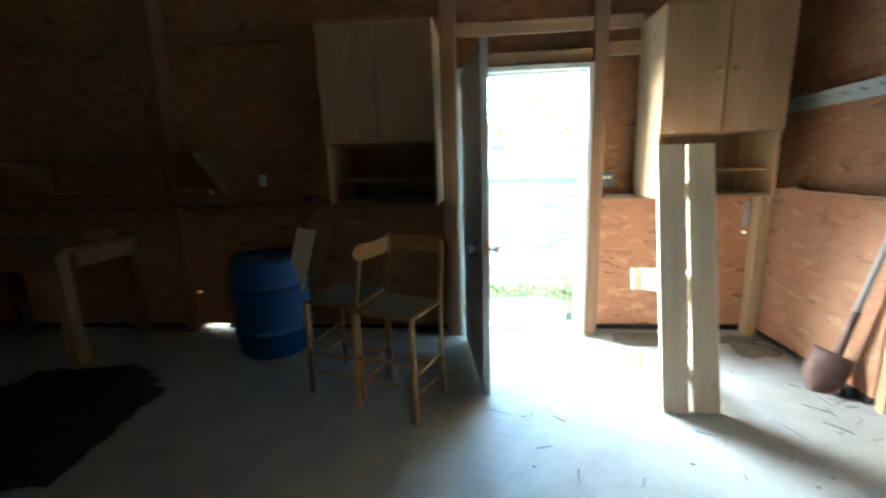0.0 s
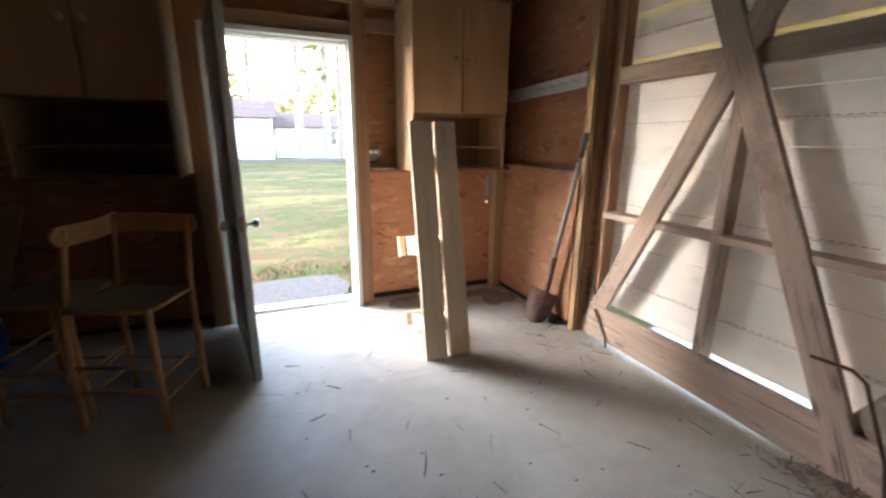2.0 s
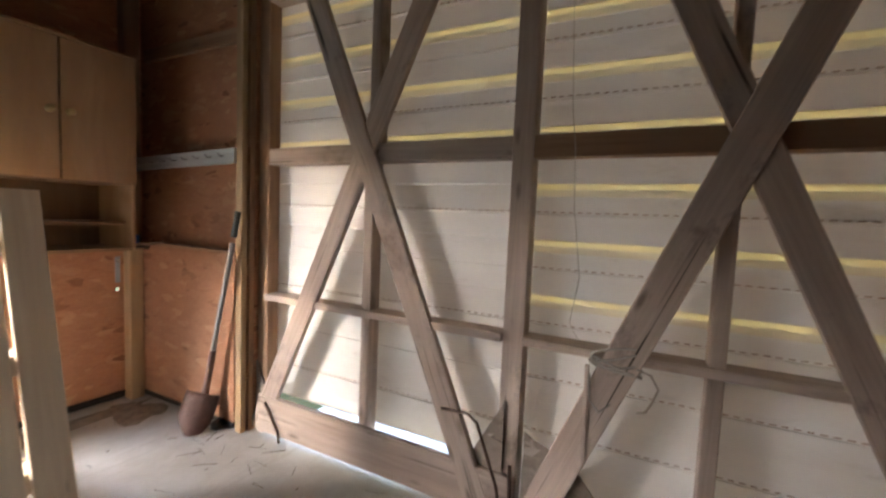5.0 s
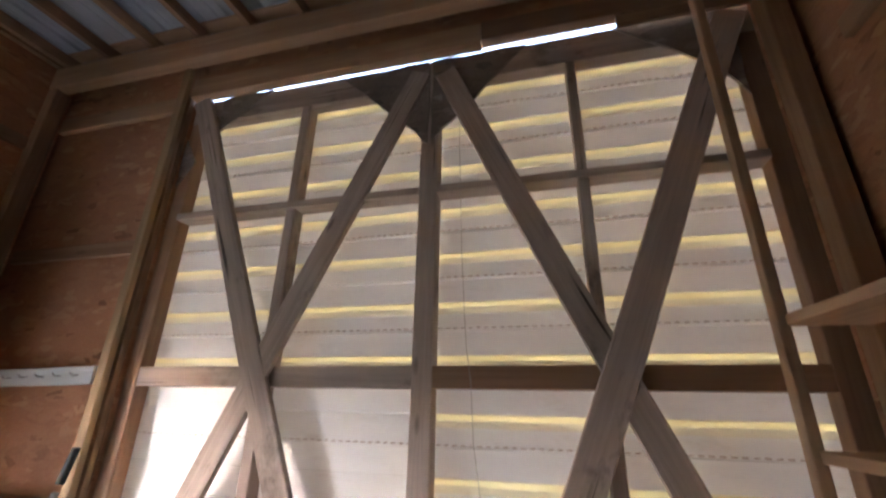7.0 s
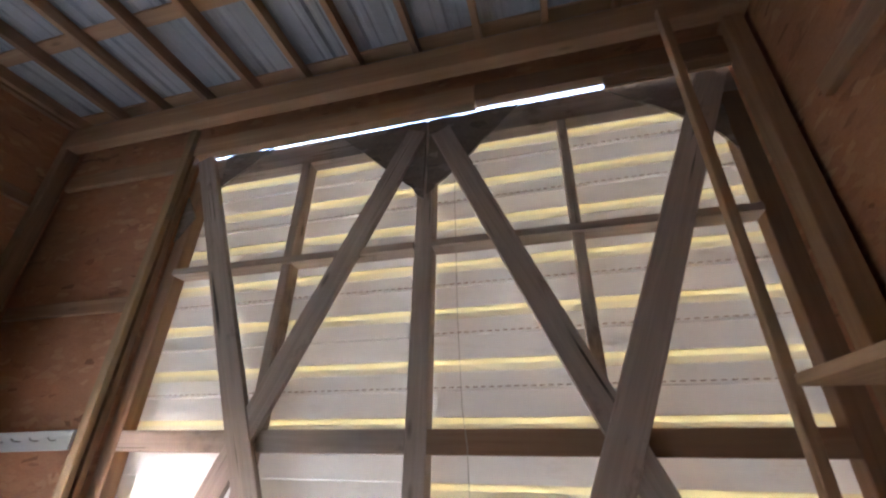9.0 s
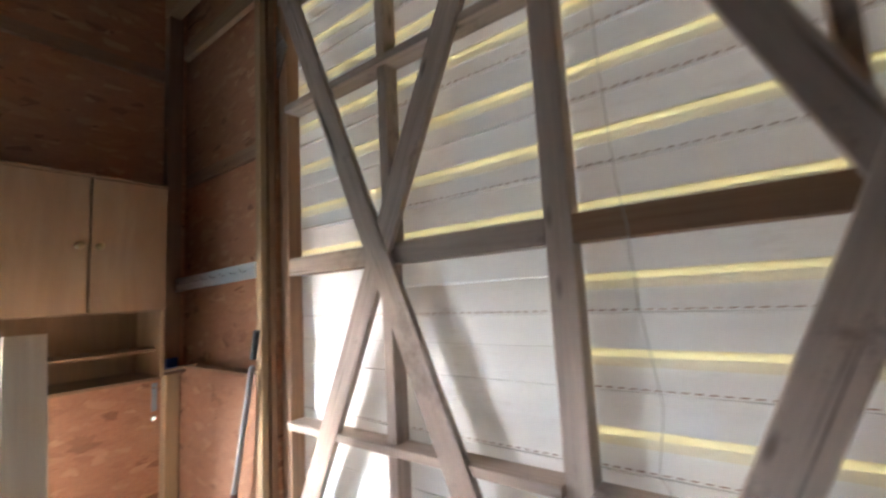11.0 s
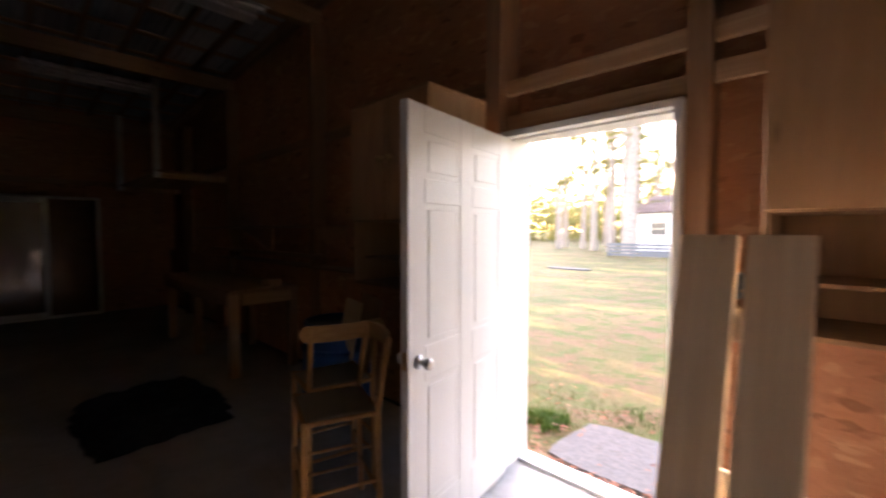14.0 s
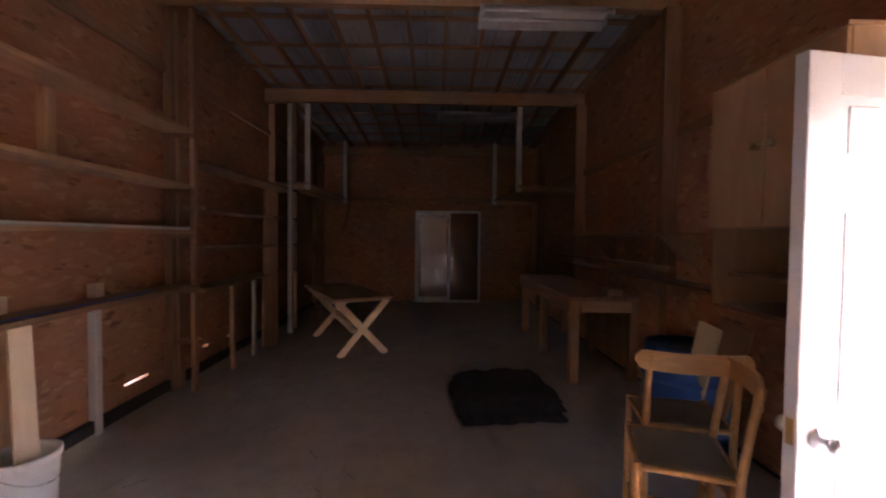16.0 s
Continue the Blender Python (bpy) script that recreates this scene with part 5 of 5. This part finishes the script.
def tufts(n, area, hmin, hmax, seed, dense=0.0):
    r = random.Random(seed)
    verts, faces = [], []
    for _ in range(n):
        if dense:
            x, y = r.gauss(area[0], dense), r.gauss(area[2], dense)
        else:
            x, y = r.uniform(area[0], area[1]), area[2] + (area[3] - area[2]) * r.random() ** 1.6
            if noise.noise(Vector((x * 0.55, y * 0.55, 4.0))) < -0.08 or (0.1 < x < 1.15 and 3.6 < y < 4.5):
                continue
        h, a, w = r.uniform(hmin, hmax), r.uniform(0, 6.28), r.uniform(0.003, 0.007)
        lx, ly = r.uniform(-0.6, 0.6) * h, r.uniform(-0.6, 0.6) * h
        dx, dy = math.cos(a) * w, math.sin(a) * w
        z = GZ - 0.02 + (0.09 * noise.noise(Vector((x * 0.16, y * 0.16, 0.3))) - 0.03 if y > 5 else 0.0)
        b = len(verts)
        verts += [(x - dx, y - dy, z), (x + dx, y + dy, z), (x + lx * 0.4 + dx * 0.7, y + ly * 0.4 + dy * 0.7, z + h * 0.6), (x + lx * 0.4 - dx * 0.7, y + ly * 0.4 - dy * 0.7, z + h * 0.6), (x + lx, y + ly, z + h)]
        faces += [(b, b + 1, b + 2, b + 3), (b + 3, b + 2, b + 4)]
    me = bpy.data.meshes.new("grass")
    me.from_pydata(verts, [], faces)
    return me


for args, mat, label in (((24000, (-9, 5, 3.6, 17), 0.015, 0.05, 5), GRASS, "short patchy grass and dry stems on the lawn"), ((900, (-0.12, 0, 4.18, 0), 0.04, 0.12, 6, 0.08), GRASS_LUSH, "bright green tuft of grass beside the pad"), ((160, (1.25, 0, 4.6, 0), 0.03, 0.08, 7, 0.14), GRASS_LUSH, "green tuft of grass"), ((140, (0.45, 0, 4.75, 0), 0.03, 0.06, 8, 0.16), GRASS_LUSH, "green tuft of grass")):
    me = tufts(*args)
    me.materials.append(mat)
    tagged(new("grass", me), label, "grass", kind="stuff")


def pine_parts(seed, height, r0, low):
    """Trunk with limbs, and a loose crown of needle clumps."""
    r = random.Random(seed)
    bm = bmesh.new()
    pts = []
    lean = (r.uniform(-0.02, 0.02), r.uniform(-0.02, 0.02))
    for i in range(9):
        z = height * i / 8
        pts.append((lean[0] * z + 0.06 * math.sin(i * 1.3 + seed), lean[1] * z + 0.06 * math.cos(i * 1.7 + seed), z))
    rod(bm, pts, r0, 9, r0 * 0.28)
    clumps = []
    for _ in range(int(height * 2.6)):
        z = r.uniform(low, height * 0.98)
        f = z / height
        k = min(7, int(f * 8))
        base = Vector(pts[k]).lerp(Vector(pts[k + 1]), f * 8 - k)
        a, ln = r.uniform(0, 6.28), r.uniform(0.9, 3.4) * (1.15 - 0.55 * f)
        tip = base + Vector((math.cos(a) * ln, math.sin(a) * ln, r.uniform(-0.5, 0.7)))
        mid = base.lerp(tip, 0.5) + Vector((0, 0, r.uniform(0, 0.25)))
        rod(bm, [base, mid, tip], 0.035, 4, 0.012, False)
        for s in range(r.randint(4, 7)):
            q = base.lerp(tip, r.uniform(0.45, 1.08)) + Vector((r.uniform(-0.3, 0.3), r.uniform(-0.3, 0.3), r.uniform(-0.12, 0.22)))
            clumps.append(q)
    verts, faces = [], []
    for q in clumps:
        for _ in range(11):
            d = Vector((r.gauss(0, 1), r.gauss(0, 1), r.gauss(0.3, 0.7))).normalized()
            side = d.orthogonal().normalized() * r.uniform(0.02, 0.05)
            ln = r.uniform(0.18, 0.42)
            b = len(verts)
            verts += [q - side, q + side, q + d * ln]
            faces.append((b, b + 1, b + 2))
    me = bpy.data.meshes.new("crown")
    me.from_pydata([tuple(v) for v in verts], [], faces)
    me.materials.append(NEEDLES)
    return finish(bm, BARK, "trunk"), me


PINES = [pine_parts(11, 19, 0.30, 5.5), pine_parts(12, 22, 0.36, 7.5), pine_parts(13, 16, 0.22, 3.5)]


def pine(x, y, kind, scale, turn, label="tall pine with a bare trunk and loose crown"):
    o = thing("pine_tree", label, "tree", Matrix.Translation((x, y, GZ - 0.1)) @ RX(turn, 4, "Z") @ Matrix.Scale(scale, 4), "pines behind the lawn")
    for nm, me in zip(("trunk", "crown"), PINES[kind]):
        q = new(nm, me)
        q.parent = o
    return o


for x, y, k, s, a in ((3.0, 34.5, 1, 1.0, 0.3), (4.9, 33.5, 0, 1.05, 1.9), (6.3, 36.0, 2, 1.1, 2.2), (-0.5, 47, 0, 1.1, 4.0), (-4.2, 46, 1, 0.95, 5.0), (-7.5, 50, 0, 1.0, 0.9), (9.5, 44, 1, 1.0, 1.2),
                      (-9.2, 31, 1, 1.05, 2.6), (-10.4, 33, 0, 1.0, 3.3), (-17.0, 40, 0, 0.95, 0.4), (-13.4, 44, 1, 1.0, 5.4), (-20.5, 43, 2, 1.1, 1.1), (-24, 41, 0, 0.9, 2.9), (-28, 47, 1, 0.95, 3.7), (-15.2, 50, 2, 1.2, 0.2), (-33, 44, 2, 1.2, 4.4), (-11.6, 39, 2, 1.25, 2.0), (-8.2, 40, 2, 1.2, 1.0),
                      (-12.3, 35, 0, 0.9, 1.4), (-14.6, 37, 1, 0.9, 3.0), (-16.2, 45, 0, 1.1, 2.3), (-18.6, 38, 2, 1.3, 5.9), (-22.2, 46, 0, 1.0, 4.9), (-26.0, 38, 1, 0.8, 0.7), (-12.8, 48, 0, 1.1, 3.9), (-19.4, 51, 1, 1.0, 1.7), (-30.5, 42, 0, 0.95, 5.2)):
    pine(x, y, k, s, a)


def woods():
    """The far wood: a deep, ragged belt of small leaf clumps on thin stems."""
    r = random.Random(31)
    verts, faces = [], []
    for _ in range(420):
        x = r.uniform(-75, 45)
        y = 58 + r.uniform(0, 26) + 0.0015 * x * x
        h = r.uniform(4, 13)
        w = r.uniform(1.0, 2.6)
        for _ in range(60):
            q = Vector((x + r.gauss(0, w), y + r.gauss(0, w * 0.7), h * r.random() ** 0.7))
            d = Vector((r.gauss(0, 1), r.gauss(0, 1), r.gauss(0, 1))).normalized() * r.uniform(0.3, 0.75)
            e = d.orthogonal().normalized() * r.uniform(0.2, 0.5)
            b = len(verts)
            verts += [tuple(q - e), tuple(q + e), tuple(q + d)]
            faces.append((b, b + 1, b + 2))
        b = len(verts)
        verts += [(x - 0.12, y, GZ), (x + 0.12, y, GZ), (x, y, h)]
        faces.append((b, b + 1, b + 2))
    me = bpy.data.meshes.new("far_woods")
    me.from_pydata(verts, [], faces)
    me.materials.append(NEEDLES)
    return me


tagged(new("far_woods", woods()), "sunlit yellow-green belt of distant trees", "woods", kind="stuff")


def house(name, label, m, w, d, h, rise, windows, porch=False):
    """A low gabled house, its long front along local x at y = 0."""
    o = thing(name, label, "house", m, "white houses")
    holes = [(x0, x0 + ww, z0, z0 + hh) for x0, ww, z0, hh in windows]
    part("wall", sheet(0, w, -0.2, h, 0.15, holes), HOUSEWALL, o)
    part("wall", sheet(0, w, -0.2, h, 0.15), HOUSEWALL, o, m=pose(w, d, 0, 0, 0, 180))
    for x in (0.001, w - 0.149):
        part("gable_wall", prism([(0.15, -0.2), (d - 0.15, -0.2), (d - 0.15, h), (d / 2, h + rise), (0.15, h)], 0.148), HOUSEWALL, o, m=pose(x, 0, 0))
    for s in (0, 1):
        sl = math.hypot(d / 2 + 0.4, rise)
        a = math.degrees(math.atan2(rise, d / 2))
        n = 7
        rf = part("roof", one_box(-0.38, w + 0.38, -0.33, -0.35 + sl, -0.03, 0.012, 0), SHINGLE, o, m=pose(0, 0, h, a, 0, 0) if s == 0 else pose(w, d, h, a, 0, 180))
        for i in range(n):
            part("shingle_course", one_box(-0.4, w + 0.4, -0.35 + i * (sl / n), -0.36 + (i + 1) * (sl / n), 0.013, 0.06 + 0.01 * (i % 2), 0), SHINGLE, rf)
    for k in range(int(h / 0.22)):
        part("siding_board", one_box(0.0, w, -0.018, -0.002, 0.02 + 0.22 * k, 0.2 + 0.22 * k, 0), HOUSEWALL, o) if not any(c < 0.2 + 0.22 * k and 0.02 + 0.22 * k < d_ for _, _, c, d_ in holes) else None
    for a, b, c, d_ in holes:
        wd = part("window", one_box(a + 0.05, b - 0.05, 0.06, 0.07, c + 0.05, d_ - 0.05, 0), GLASSDARK, o)
        fr = bmesh.new()
        for q in ((a, a + 0.06, c, d_), (b - 0.06, b, c, d_), (a + 0.06, b - 0.06, c, c + 0.06), (a + 0.06, b - 0.06, d_ - 0.06, d_), (a + 0.06, b - 0.06, (c + d_) / 2 - 0.02, (c + d_) / 2 + 0.02)):
            box(fr, q[0], q[1], -0.03, 0.09, q[2], q[3])
        part("window_frame", fr, TRIMPAINT, wd)
    return o


house("white_house", "long white house with a brown shingle roof across the lawn", pose(-11.2, 38.0, 0, 0, 0, -2), 12.3, 8.0, 3.2, 1.5, [(8.4, 0.75, 1.3, 1.4), (5.3, 0.75, 1.3, 1.4), (0.9, 1.4, 1.2, 1.1)])
house("white_house", "white house wing with a brown shingle roof", pose(1.4, 41.0, 0, 0, 0, -2), 8.5, 7.0, 2.6, 1.3, [(4.5, 0.8, 1.0, 1.3)])


def fence(x0, x1, y, h, label):
    o = thing("garden_fence", label, "fence", pose(0, y, GZ))
    n = int((x1 - x0) / 1.5)
    for i in range(n + 1):
        part("post", one_box(x0 + 1.5 * i - 0.05, x0 + 1.5 * i + 0.05, -0.05, 0.05, -0.1, h, 0.005), FENCEGREY, o)
    for k in range(4):
        part("slat", one_box(x0, x0 + 1.5 * n, -0.075, -0.052, 0.05 + h / 4 * k, h / 4 * (k + 1) - 0.02, 0.004), FENCEGREY, o)
    return o


fence(-9.6, -3.6, 28.2, 0.85, "low grey slatted fence across the lawn")
flat_patch("mulch_bed", 5.0, 34.6, 4.2, 1.6, GZ + 0.03, MULCH, "red mulch bed under the pines", 12, "mulch bed")
kerb = part("lawn_edging", one_box(-9.0, 10.0, 32.2, 32.35, GZ - 0.1, GZ + 0.16, 0.01), FENCEGREY)
tagged(kerb, "low grey timber edging along the lawn", "edging", kind="structure")
